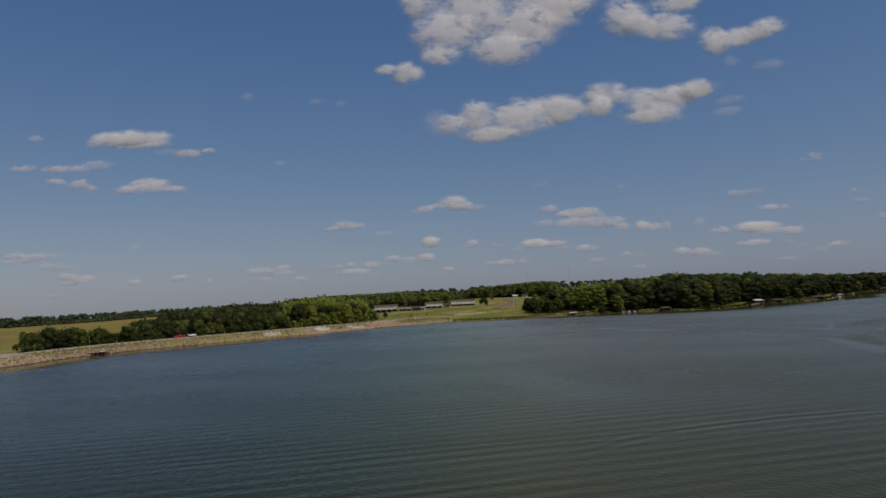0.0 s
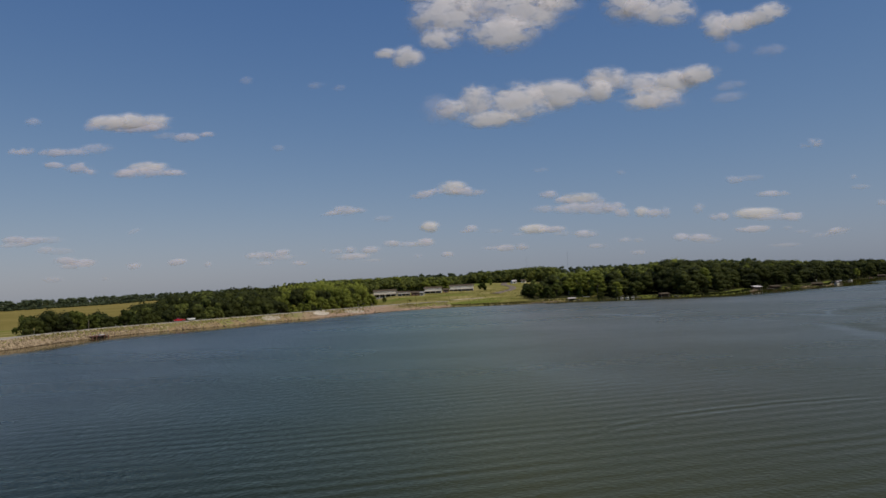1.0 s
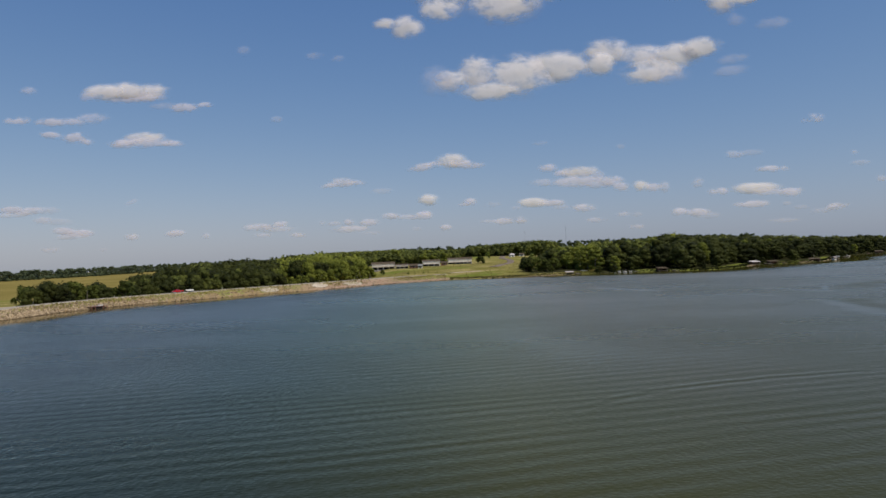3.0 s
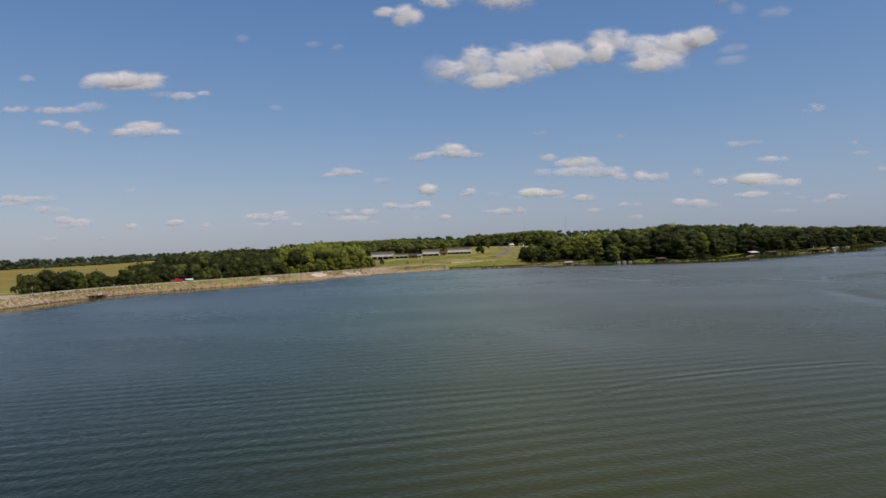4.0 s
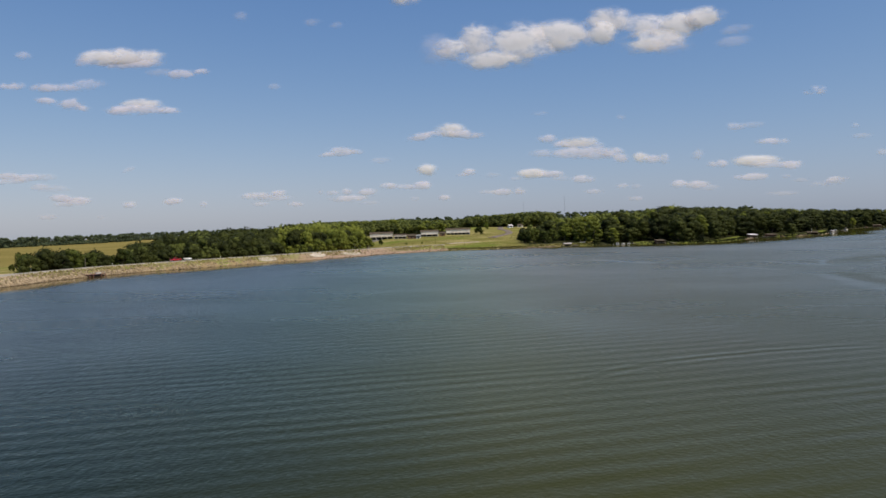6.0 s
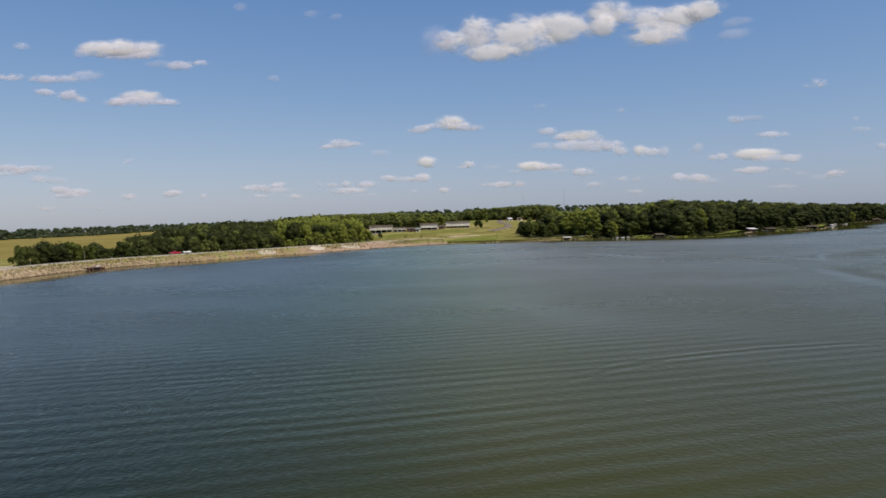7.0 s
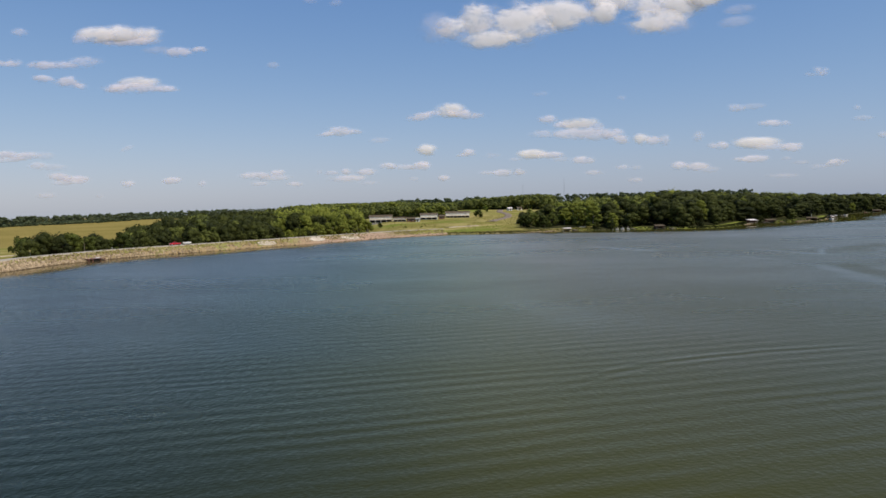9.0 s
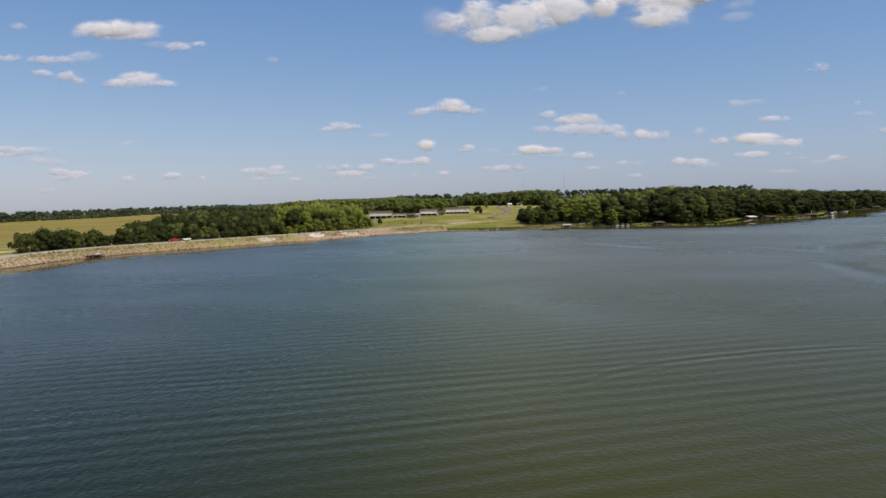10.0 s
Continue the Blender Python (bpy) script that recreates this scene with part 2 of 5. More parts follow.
def ground_material():
    """Mown meadow, hay field, leaf litter under trees, bare earth: the cover comes from the land's own map."""
    m = Mat("ground_cover", 0.95)
    m.b.inputs["Specular IOR Level"].default_value = 0.0
    cover = m.t.nodes.new("ShaderNodeVertexColor")
    cover.layer_name = "cover"
    split = m.t.nodes.new("ShaderNodeSeparateColor")
    m.link(cover.outputs[0], split.inputs[0])
    patch = m.noise(28, 4, 0.6)
    fine = m.noise(1.8, 4, 0.65)
    meadow = m.mix(m.val(patch, 0.35, 0.68), (0.19, 0.17, 0.048), (0.37, 0.3, 0.125))
    meadow = m.mix(m.val(m.noise(55, 3, 0.5), 0.52, 0.66), meadow, (0.165, 0.185, 0.038))
    rows = m.noise(9, 3, vec=m.where((0.12, 1.0, 1.0)))
    hay = m.mix(m.val(m.math("ADD", m.math("MULTIPLY", rows, 0.5), m.math("MULTIPLY", m.noise(120, 3), 0.5)), 0.35, 0.65), (0.2, 0.16, 0.048), (0.27, 0.208, 0.072))
    # dark litter under trees; along the wooded bank's edge it also paints shade
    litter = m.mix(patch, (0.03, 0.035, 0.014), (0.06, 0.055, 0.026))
    bare = m.mix(fine, (0.2, 0.15, 0.1), (0.36, 0.29, 0.2))
    col = m.mix(split.outputs[0], meadow, hay)
    col = m.mix(cover.outputs["Alpha"], col, m.mix(fine, (0.1, 0.12, 0.024), (0.21, 0.215, 0.05)))
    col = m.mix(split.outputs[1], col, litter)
    col = m.mix(split.outputs[2], col, bare)
    col = m.mix(1.0, col, m.ramp(fine, [(0.3, (0.72, 0.74, 0.7)), (0.7, (1.12, 1.1, 1.05))]), "MULTIPLY")
    m.colour(col)
    m.bump(m.math("ADD", fine, m.noise(0.4, 3)), 0.6, 0.25)
    return m.m


M_GROUND = ground_material()


def dam_material():
    m = Mat("dam_bank", 0.95)
    m.b.inputs["Specular IOR Level"].default_value = 0.0
    place = m.t.nodes.new("ShaderNodeNewGeometry")
    level = m.t.nodes.new("ShaderNodeSeparateXYZ")
    m.link(place.outputs["Position"], level.inputs[0])
    tufts = m.val(m.math("ADD", m.noise(7, 4, 0.65), m.math("MULTIPLY_ADD", level.outputs["Z"], 0.07, -0.11)), 0.46, 0.6)
    rock = m.mix(m.noise(0.8, 3), (0.2, 0.135, 0.062), (0.39, 0.285, 0.15))
    grass = m.mix(m.noise(2.0, 3), (0.15, 0.165, 0.04), (0.3, 0.275, 0.085))
    geo = m.t.nodes.new("ShaderNodeNewGeometry")
    axes = m.t.nodes.new("ShaderNodeSeparateXYZ")
    m.link(geo.outputs["Position"], axes.inputs[0])
    clay = m.mix(m.noise(1.1, 4), (0.26, 0.16, 0.105), (0.46, 0.33, 0.24))
    bank = m.mix(m.val(axes.outputs["X"], -85, -55), m.mix(tufts, rock, grass), clay)
    m.colour(m.mix(m.math("MULTIPLY", m.val(axes.outputs["X"], -40, -12), m.val(axes.outputs["Z"], 0.6, 1.3)), bank, grass))
    m.bump(m.noise(0.7, 4), 0.9, 0.3)
    return m.m


M_DAM = dam_material()


def stone_material(name, a, b):
    m = Mat(name, 0.9)
    geo = m.t.nodes.new("ShaderNodeNewGeometry")
    base = m.ramp(geo.outputs["Random Per Island"], [(0.0, a), (1.0, b)])
    grain = m.mix(1.0, base, m.ramp(m.noise(0.4, 3), [(0.3, (0.75, 0.74, 0.72)), (0.7, (1.1, 1.1, 1.1))]), "MULTIPLY")
    axes = m.t.nodes.new("ShaderNodeSeparateXYZ")
    m.link(geo.outputs["Position"], axes.inputs[0])
    m.colour(m.mix(m.val(axes.outputs["Z"], 0.05, 0.4), m.mix(1.0, grain, (0.38, 0.34, 0.3), "MULTIPLY"), grain))
    m.bump(m.noise(0.15, 3), 0.6, 0.05)
    return m.m


M_STONE = stone_material("riprap_stone", (0.15, 0.1, 0.052), (0.52, 0.39, 0.24))
M_GRAVEL = plain("pale_gravel", (0.6, 0.51, 0.4), 0.95, size=0.8)
M_ASPHALT = plain("worn_asphalt", (0.35, 0.305, 0.245), 0.9, size=1.2)
M_SHOULDER = plain("gravel_shoulder", (0.43, 0.35, 0.24), 0.95, size=0.8)
M_CANVAS = plain("faded_canvas", (0.5, 0.43, 0.41), 0.8)
M_PALEROOF = plain("pale_roof_sheet", (0.62, 0.55, 0.52), 0.7)
M_TARMAC = plain("old_tarmac", (0.22, 0.175, 0.14), 0.9, size=1.2)
M_WHITE = plain("white_paint", (0.8, 0.755, 0.68), 0.6)
M_CREAM = plain("cream_siding", (0.86, 0.79, 0.66), 0.85)
M_ROOF = plain("brown_shingles", (0.11, 0.085, 0.06), 0.9)
M_TANROOF = plain("faded_tan_roof_sheet", (0.33, 0.28, 0.21), 0.8)
M_GREYROOF = plain("grey_roof_sheet", (0.26, 0.25, 0.23), 0.6)
M_DARK = plain("dark_opening", (0.025, 0.023, 0.022), 0.7)
M_WOOD = plain("weathered_wood", (0.24, 0.2, 0.155), 0.85)
M_RUST = plain("red_brown_wood", (0.2, 0.085, 0.06), 0.8)
M_RED = plain("red_car_paint", (0.5, 0.018, 0.03), 0.25, vary=0.1)
M_RUBBER = plain("tyre_rubber", (0.02, 0.02, 0.02), 0.85)
M_RIM = plain("alloy_rim", (0.5, 0.5, 0.5), 0.35, 0.8)
M_STEEL = plain("galvanised_steel", (0.42, 0.43, 0.44), 0.45, 0.7)
M_CONCRETE = plain("stained_concrete", (0.34, 0.31, 0.27), 0.9)
M_YELLOW = plain("yellow_plastic", (0.6, 0.46, 0.14), 0.45)
M_GLASS = plain("dark_window_glass", (0.03, 0.04, 0.05), 0.08, vary=0.1)


def cloud_material(name, thick, white, core=1.0, grain=85, uneven=1.0):
    m = Mat(name, 1.0)
    tc = m.t.nodes.new("ShaderNodeTexCoord")
    flat = m.t.nodes.new("ShaderNodeVectorMath")
    flat.operation = "MULTIPLY"
    flat.inputs[1].default_value = (1, 0, 1)
    m.link(tc.outputs["Object"], flat.inputs[0])
    size = m.t.nodes.new("ShaderNodeVectorMath")
    size.operation = "LENGTH"
    m.link(flat.outputs[0], size.inputs[0])
    r = size.outputs["Value"]
    puffs = m.noise(grain, 4, 0.5, vec=m.where((0.8, 1, 1.5)), warp=0.4)
    wide = m.noise(330, 2, 0.5)
    ragged = m.math("ADD", m.math("MULTIPLY", m.math("SUBTRACT", puffs, 0.5), 2.0 * uneven), m.math("MULTIPLY", m.math("SUBTRACT", wide, 0.5), 0.8))
    ragged = m.math("ADD", ragged, m.math("MULTIPLY", m.math("SUBTRACT", m.noise(30, 3, 0.5, vec=m.where((0.7, 1, 1.3))), 0.5), 0.6 * uneven))
    dens = m.math("ADD", m.math("MULTIPLY", m.math("SUBTRACT", 1.0, r), core), ragged)
    alpha = m.math("MULTIPLY", m.val(dens, -0.15, 0.85), m.val(r, 0.45, 0.99, 1.0, 0.0))
    alpha = m.math("MULTIPLY", alpha, thick)
    m.b.inputs["Base Color"].default_value = (*white, 1)
    m.b.inputs["Specular IOR Level"].default_value = 0.0
    m.bump(m.noise(120, 2, 0.4), 1.0, 9)
    tr = m.n("ShaderNodeBsdfTranslucent", Color=(*white, 1))
    both = m.n("ShaderNodeMixShader", Fac=0.1)
    m.link(m.b.outputs[0], both.inputs[1])
    m.link(tr.outputs[0], both.inputs[2])
    clear = m.n("ShaderNodeBsdfTransparent")
    mixer = m.t.nodes.new("ShaderNodeMixShader")
    m.link(alpha, mixer.inputs[0])
    m.link(clear.outputs[0], mixer.inputs[1])
    m.link(both.outputs[0], mixer.inputs[2])
    m.link(mixer.outputs[0], m.out.inputs["Surface"])
    return m.m


M_CLOUD = cloud_material("cumulus", 0.92, (0.97, 0.9, 0.89), 1.1)
M_WISP = cloud_material("thin_cloud", 0.22, (0.95, 0.86, 0.9), 1.0, 60)
M_LOW = cloud_material("hazy_cumulus", 0.62, (0.96, 0.87, 0.92), 1.0, 42, 1.1)
M_FAINT = cloud_material("faint_cumulus", 0.36, (0.96, 0.87, 0.92), 1.0, 42, 1.2)


# ---- mesh helpers ----
def part(name, bm, material, parent=None, label="", smooth=False):
    """Links a bmesh as one mesh object under its thing."""
    me = bpy.data.meshes.new(name)
    bm.to_mesh(me)
    bm.free()
    if smooth:
        me.polygons.foreach_set("use_smooth", [True] * len(me.polygons))
    me.materials.append(material)
    ob = new(name, me)
    ob.parent = parent
    if label:
        tagged(ob, label)
    return ob


def empty(name, m, label, category, group="", kind=""):
    ob = new(name)
    ob.matrix_world = m
    return tagged(ob, label, category, group, kind)


def box(bm, x0, y0, z0, x1, y1, z1, bevel=0.0):
    geo = bmesh.ops.create_cube(bm, size=1.0, matrix=Matrix.Translation(((x0 + x1) / 2, (y0 + y1) / 2, (z0 + z1) / 2)) @ Matrix.Diagonal((x1 - x0, y1 - y0, z1 - z0, 1)))
    if bevel:
        edges = list({e for v in geo["verts"] for e in v.link_edges})
        bmesh.ops.bevel(bm, geom=edges, offset=bevel, segments=2, affect="EDGES")
    return bm


def boxes(*dims, bevel=0.0):
    bm = bmesh.new()
    for d in dims:
        box(bm, *d, bevel=bevel)
    return bm


def rod(bm, a, b, r0, r1=None, seg=8):
    a, b = Vector(a), Vector(b)
    q = (b - a).to_track_quat("Z", "Y").to_matrix().to_4x4()
    bmesh.ops.create_cone(bm, cap_ends=True, segments=seg, radius1=r0, radius2=r0 if r1 is None else r1, depth=(b - a).length,
                          matrix=Matrix.Translation((a + b) / 2) @ q)
    return bm


def prism(bm, outline, y0, y1):
    """Extrudes an outline in x, z along y."""
    a = [bm.verts.new((x, y0, z)) for x, z in outline]
    b = [bm.verts.new((x, y1, z)) for x, z in outline]
    bm.faces.new(a)
    bm.faces.new(b[::-1])
    for i in range(len(a)):
        j = (i + 1) % len(a)
        bm.faces.new((a[j], a[i], b[i], b[j]))
    bmesh.ops.recalc_face_normals(bm, faces=bm.faces)
    return bm


def from_arrays(name, verts, faces, material, smooth=False):
    """A mesh object from arrays; faces all of one size."""
    me = bpy.data.meshes.new(name)
    k = faces.shape[1]
    me.vertices.add(len(verts))
    me.vertices.foreach_set("co", verts.astype(np.float32).ravel())
    me.loops.add(faces.size)
    me.loops.foreach_set("vertex_index", faces.astype(np.int32).ravel())
    me.polygons.add(len(faces))
    me.polygons.foreach_set("loop_start", np.arange(0, faces.size, k, dtype=np.int32))
    me.polygons.foreach_set("loop_total", np.full(len(faces), k, dtype=np.int32))
    if smooth:
        me.polygons.foreach_set("use_smooth", np.ones(len(faces), bool))
    me.update()
    me.validate()
    me.materials.append(material)
    return me


# ---- the land ----
# Lake outline in plan, metres, clockwise along the visible shore from the dam to the wooded bay
SHORE = [(-149, 233), (-144, 262), (-130, 291), (-108, 314), (-80, 341), (-49, 371), (-25, 394), (3, 409),
         (28, 406), (45, 405), (68, 415), (90, 414), (137, 405), (160, 403), (182, 424), (199, 449), (230, 452),
         (256, 468), (286, 510), (322, 556), (358, 588), (430, 600)]
REST = [(560, 560), (700, 380), (760, 60), (600, -300), (150, -420), (-180, -330), (-260, -60), (-205, 110), (-170, 185)]


def smooth_line(pts, steps=4):
    """Catmull-Rom through plan points."""
    out = []
    n = len(pts)
    for i in range(n):
        p0, p1, p2, p3 = (np.array(pts[(i + k) % n], float) for k in (-1, 0, 1, 2))
        for s in range(steps):
            t = s / steps
            out.append(0.5 * (2 * p1 + (p2 - p0) * t + (2 * p0 - 5 * p1 + 4 * p2 - p3) * t * t + (3 * p1 - p0 - 3 * p2 + p3) * t ** 3))
    return np.array(out)


LAKE = smooth_line(SHORE + REST)


def step(a, b, v):
    t = np.clip((v - a) / (b - a), 0, 1)
    return t * t * (3 - 2 * t)


def inland(x, y):
    """Distance from the lake's edge: positive on land, negative on the water."""
    x, y = np.asarray(x, float), np.asarray(y, float)
    best = np.full(x.shape, 1e9)
    odd = np.zeros(x.shape, bool)
    a, b = LAKE, np.roll(LAKE, -1, 0)
    for (ax, ay), (bx, by) in zip(a, b):
        dx, dy = bx - ax, by - ay
        t = np.clip(((x - ax) * dx + (y - ay) * dy) / (dx * dx + dy * dy), 0, 1)
        best = np.minimum(best, np.hypot(x - ax - t * dx, y - ay - t * dy))
        odd ^= ((ay > y) != (by > y)) & (x < (bx - ax) * (y - ay) / (by - ay + 1e-12) + ax)
    return np.where(odd, -best, best)


def hilly(x, y):
    """0 in the valley below the dam, 1 on the natural banks."""
    x, y = np.asarray(x, float), np.asarray(y, float)
    return step(-55, 8, x + 0.35 * (y - 410))


def height(x, y, d=None):
    """Height of the land over the lake's level."""
    x, y = np.asarray(x, float), np.asarray(y, float)
    d = inland(x, y) if d is None else d
    dam = np.where(d < 8.6, 0.345 * d, np.where(d < 17.2, 2.97, np.maximum(2.97 - 0.38 * (d - 17.2), -8.0)))
    far = np.hypot(x, y)
    dam = dam + np.where(d > 60, 1.2 * np.sin(x * 0.011 + 1) * np.sin(y * 0.009) * step(60, 200, d), 0)
    bank = np.minimum(0.3 * np.maximum(d, 0), 0.8) + 10.5 * (1 - np.exp(-np.maximum(d - 3, 0) / 280))
    bank = bank - step(500, 1300, d) * 10
    bank = bank + step(10, 60, d) * 0.5 * np.sin(x * 0.045) * np.sin(y * 0.05 + 1)
    land = dam + (bank - dam) * hilly(x, y)
    land = land - step(2300, 4600, far) * 30
    return np.where(d < 0, np.maximum(-3.0, 0.25 * d), land)


def axis(lo, hi, fine, out):
    """Grid lines: fine between lo and hi, coarser outwards to +-out."""
    mid = list(np.arange(lo, hi + 0.1, fine))
    up, dn, stp = [hi], [lo], fine
    while up[-1] < out:
        stp *= 1.22
        up.append(min(out, up[-1] + stp))
    stp = fine
    while dn[-1] > -out:
        stp *= 1.22
        dn.append(max(-out, dn[-1] - stp))
    return np.array(sorted(set(dn[1:] + mid + up[1:])))


LAWNS = ((6, 11), (12.0, 11), (12.4, -2), (15.0, -2), (15.3, 10), (16.6, 10), (16.9, -2), (17.7, -2), (17.9, 5), (20.0, 5), (20.3, -2), (20.7, 8),
         (23.6, 10), (23.8, -2), (25.4, -2), (25.6, 9), (28.8, 9), (29.0, -2), (45, -2))
SHEDS = ((127.5, 409), (200, 449), (213, 451), (245, 461), (366, 588))


def lawn_depth(az):
    """How far the mown lawns reach inland from the wooded shore."""
    return np.interp(az, [a for a, _ in LAWNS], [b for _, b in LAWNS])


def woods_shade_mask(x, y, d):
    """Where trees shade out the grass, plus the water's edge darkened for the bank's shade."""
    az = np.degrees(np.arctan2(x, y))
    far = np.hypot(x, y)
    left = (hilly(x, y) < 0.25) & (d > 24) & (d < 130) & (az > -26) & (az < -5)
    # bank edge between lawns takes the litter colour in place of its shade
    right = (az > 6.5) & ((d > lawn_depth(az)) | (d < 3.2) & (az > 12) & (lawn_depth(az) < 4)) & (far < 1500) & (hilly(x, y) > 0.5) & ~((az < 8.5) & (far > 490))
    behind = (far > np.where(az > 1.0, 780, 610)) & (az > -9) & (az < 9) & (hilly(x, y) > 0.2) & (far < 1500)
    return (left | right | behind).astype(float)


def build_ground():
    gx, gy = axis(-400, 520, 4.0, 5200), axis(170, 780, 4.0, 5200)
    X, Y = np.meshgrid(gx, gy)
    d = inland(X, Y)
    Z = height(X, Y, d)
    band = (1 - hilly(X, Y)) * step(-8, -2, d) * (1 - step(26, 34, d))
    Z = Z - 0.9 * band
    verts = np.stack([X, Y, Z], -1).reshape(-1, 3)
    ny, nx = X.shape
    i = np.arange(ny * nx).reshape(ny, nx)
    faces = np.stack([i[:-1, :-1], i[:-1, 1:], i[1:, 1:], i[1:, :-1]], -1).reshape(-1, 4)
    me = from_arrays("ground", verts, faces, M_GROUND, True)
    hay = (1 - hilly(X, Y)) * step(90, 130, d) * step(560, 640, np.hypot(X, Y) + 0.1 * X)
    wood_shade = woods_shade_mask(X, Y, d)
    bare = step(-3, 0.5, d) * (1 - step(1.0, 2.5, d)) * (0.75 - 0.63 * step(70, 90, X))
    bare = np.maximum(bare, np.exp(-((X - 13) / 9) ** 2 - ((Y - 466) / 4) ** 2) * 0.9)
    lawn = step(72, 92, X) * (1 - step(16, 22, d))
    cover = np.stack([hay, wood_shade, bare, lawn], -1).reshape(-1, 4)
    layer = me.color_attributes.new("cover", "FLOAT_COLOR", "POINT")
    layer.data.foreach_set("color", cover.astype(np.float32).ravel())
    tagged(new("ground", me), "dry grass meadows and hay fields round the lake", "ground", kind="structure")


def build_water():
    """One sheet; the banks rise through it. Its map says where the banks keep the wind off and where the dam's
    reflection is coloured in.
    """
    gx = axis(-300, 420, 6.0, 900)
    gy = axis(200, 640, 6.0, 700)
    X, Y = np.meshgrid(gx, gy)
    verts = np.stack([X, Y, np.zeros_like(X)], -1).reshape(-1, 3)
    ny, nx = X.shape
    i = np.arange(ny * nx).reshape(ny, nx)
    faces = np.stack([i[:-1, :-1], i[:-1, 1:], i[1:, 1:], i[1:, :-1]], -1).reshape(-1, 4)
    d = inland(X, Y)
    keep = (d < 26).reshape(-1)[faces].all(1) & (height(X, Y, d) < 3).reshape(-1)[faces].any(1)
    wet = (d < 16).reshape(-1)[faces].any(1)
    me = from_arrays("lake_water", verts, faces[wet & keep], M_WATER, True)
    reach = np.where(X < -60, 25.0, np.where(X < 60, 9.0, 36.0)) * (0.8 + 0.3 * np.sin(X * 0.06 + 1) * np.sin(Y * 0.05))
    off = np.maximum(-d, 0)
    shelter = 1 - step(0.4, 1.3, off / reach)
    shallows_reflection = (1 - step(0.1, 1.0, off / 26.0)) * (1 - step(-80, -30, X))
    both = np.stack([shelter, shallows_reflection, 0 * d, 0 * d + 1], -1)
    layer = me.color_attributes.new("shelter", "FLOAT_COLOR", "POINT")
    layer.data.foreach_set("color", both.astype(np.float32).ravel())
    tagged(new("water", me), "blue-green lake surface with long wind ripples", "water", kind="structure")


def offset_line(d, first, last):
    """Points at distance d inland from the lake outline between two of its samples, with the outward normals."""
    n = len(LAKE)
    idx = [i % n for i in range(first, last + 1)]
    pts, nor = [], []
    for i in idx:
        t = LAKE[(i + 1) % n] - LAKE[(i - 1) % n]
        t = t / np.hypot(*t)
        v = np.array([-t[1], t[0]])
        pts.append(LAKE[i] + v * d)
        nor.append(v)
    return np.array(pts), np.array(nor)


def ribbon(name, profile, first, last, material, label, category):
    """Sweeps (distance inland, height) sections along the lake outline."""
    rows = [np.c_[offset_line(d, first, last)[0], np.full(last - first + 1, z)] for d, z in profile]
    verts = np.stack(rows, 1)
    n, k = verts.shape[:2]
    i = np.arange(n * k).reshape(n, k)
    faces = np.stack([i[:-1, :-1], i[1:, :-1], i[1:, 1:], i[:-1, 1:]], -1).reshape(-1, 4)[:, ::-1]
    me = from_arrays(name, verts.reshape(-1, 3), faces, material, False)
    return tagged(new(name, me), label, category, kind="structure")


build_ground()
build_water()
DAM_A, DAM_B = -12, 28
ribbon("dam", [(-6, -2.0), (0, 0.0), (3, 1.05), (6, 2.1), (8.2, 2.84), (8.7, 2.93), (17.0, 2.95), (18.4, 2.55), (28, -0.9), (36, -3.6)], DAM_A, DAM_B, M_DAM,
       "earth dam bank faced with tan riprap and dry grass", "dam")
ribbon("road_shoulder", [(8.1, 2.84), (8.4, 2.99), (16.7, 3.01), (17.1, 2.8)], DAM_A, DAM_B, M_SHOULDER, "gravel shoulder of the dam road", "road")
ribbon("road", [(9.1, 2.98), (9.2, 3.06), (12.5, 3.13), (15.8, 3.08), (15.9, 3.0)], DAM_A, DAM_B, M_ASPHALT, "worn grey asphalt road along the dam crest", "road")


def scatter_stones():
    rng = np.random.default_rng(4)
    bm = bmesh.new()
    bmesh.ops.create_icosphere(bm, subdivisions=1, radius=1.0)
    base = np.array([v.co[:] for v in bm.verts])
    tri = np.array([[v.index for v in f.verts] for f in bm.faces])
    bm.free()
    count = 24000
    s = rng.uniform(DAM_A + 2, DAM_B - 0.01, count)
    d = rng.uniform(-0.35, 8.0, count)
    keep = rng.uniform(0, 1, count) < np.clip(1.1 - (s + 2) / 16, 0.16, 1) * np.where(d > 5.0, 0.45, 1)
    s, d = s[keep], d[keep]
    count = len(s)
    line, nor = offset_line(0, DAM_A, DAM_B)
    k = np.floor(s - DAM_A).astype(int)
    f = (s - DAM_A - k)[:, None]
    p = line[k] * (1 - f) + line[np.minimum(k + 1, len(line) - 1)] * f
    v = nor[k]
    p = p + v * d[:, None]
    z = np.where(d < 0, 0.2 * d, 0.35 * d)
    size = rng.uniform(0.14, 0.5, count) * rng.uniform(0.6, 1.1, count)
    verts = base[None] * (1 + 0.25 * rng.standard_normal((count, len(base), 1)).clip(-1.2, 1.2)) * (size[:, None, None] * rng.uniform(0.6, 1.2, (count, 1, 3)))
    verts = verts + np.c_[p, z + size * 0.15][:, None, :]
    faces = tri[None] + (np.arange(count) * len(base))[:, None, None]
    me = from_arrays("riprap", verts.reshape(-1, 3), faces.reshape(-1, 3), M_STONE)
    tagged(new("riprap_stones", me), "tan limestone riprap on the dam face", "rocks", kind="stuff")


scatter_stones()


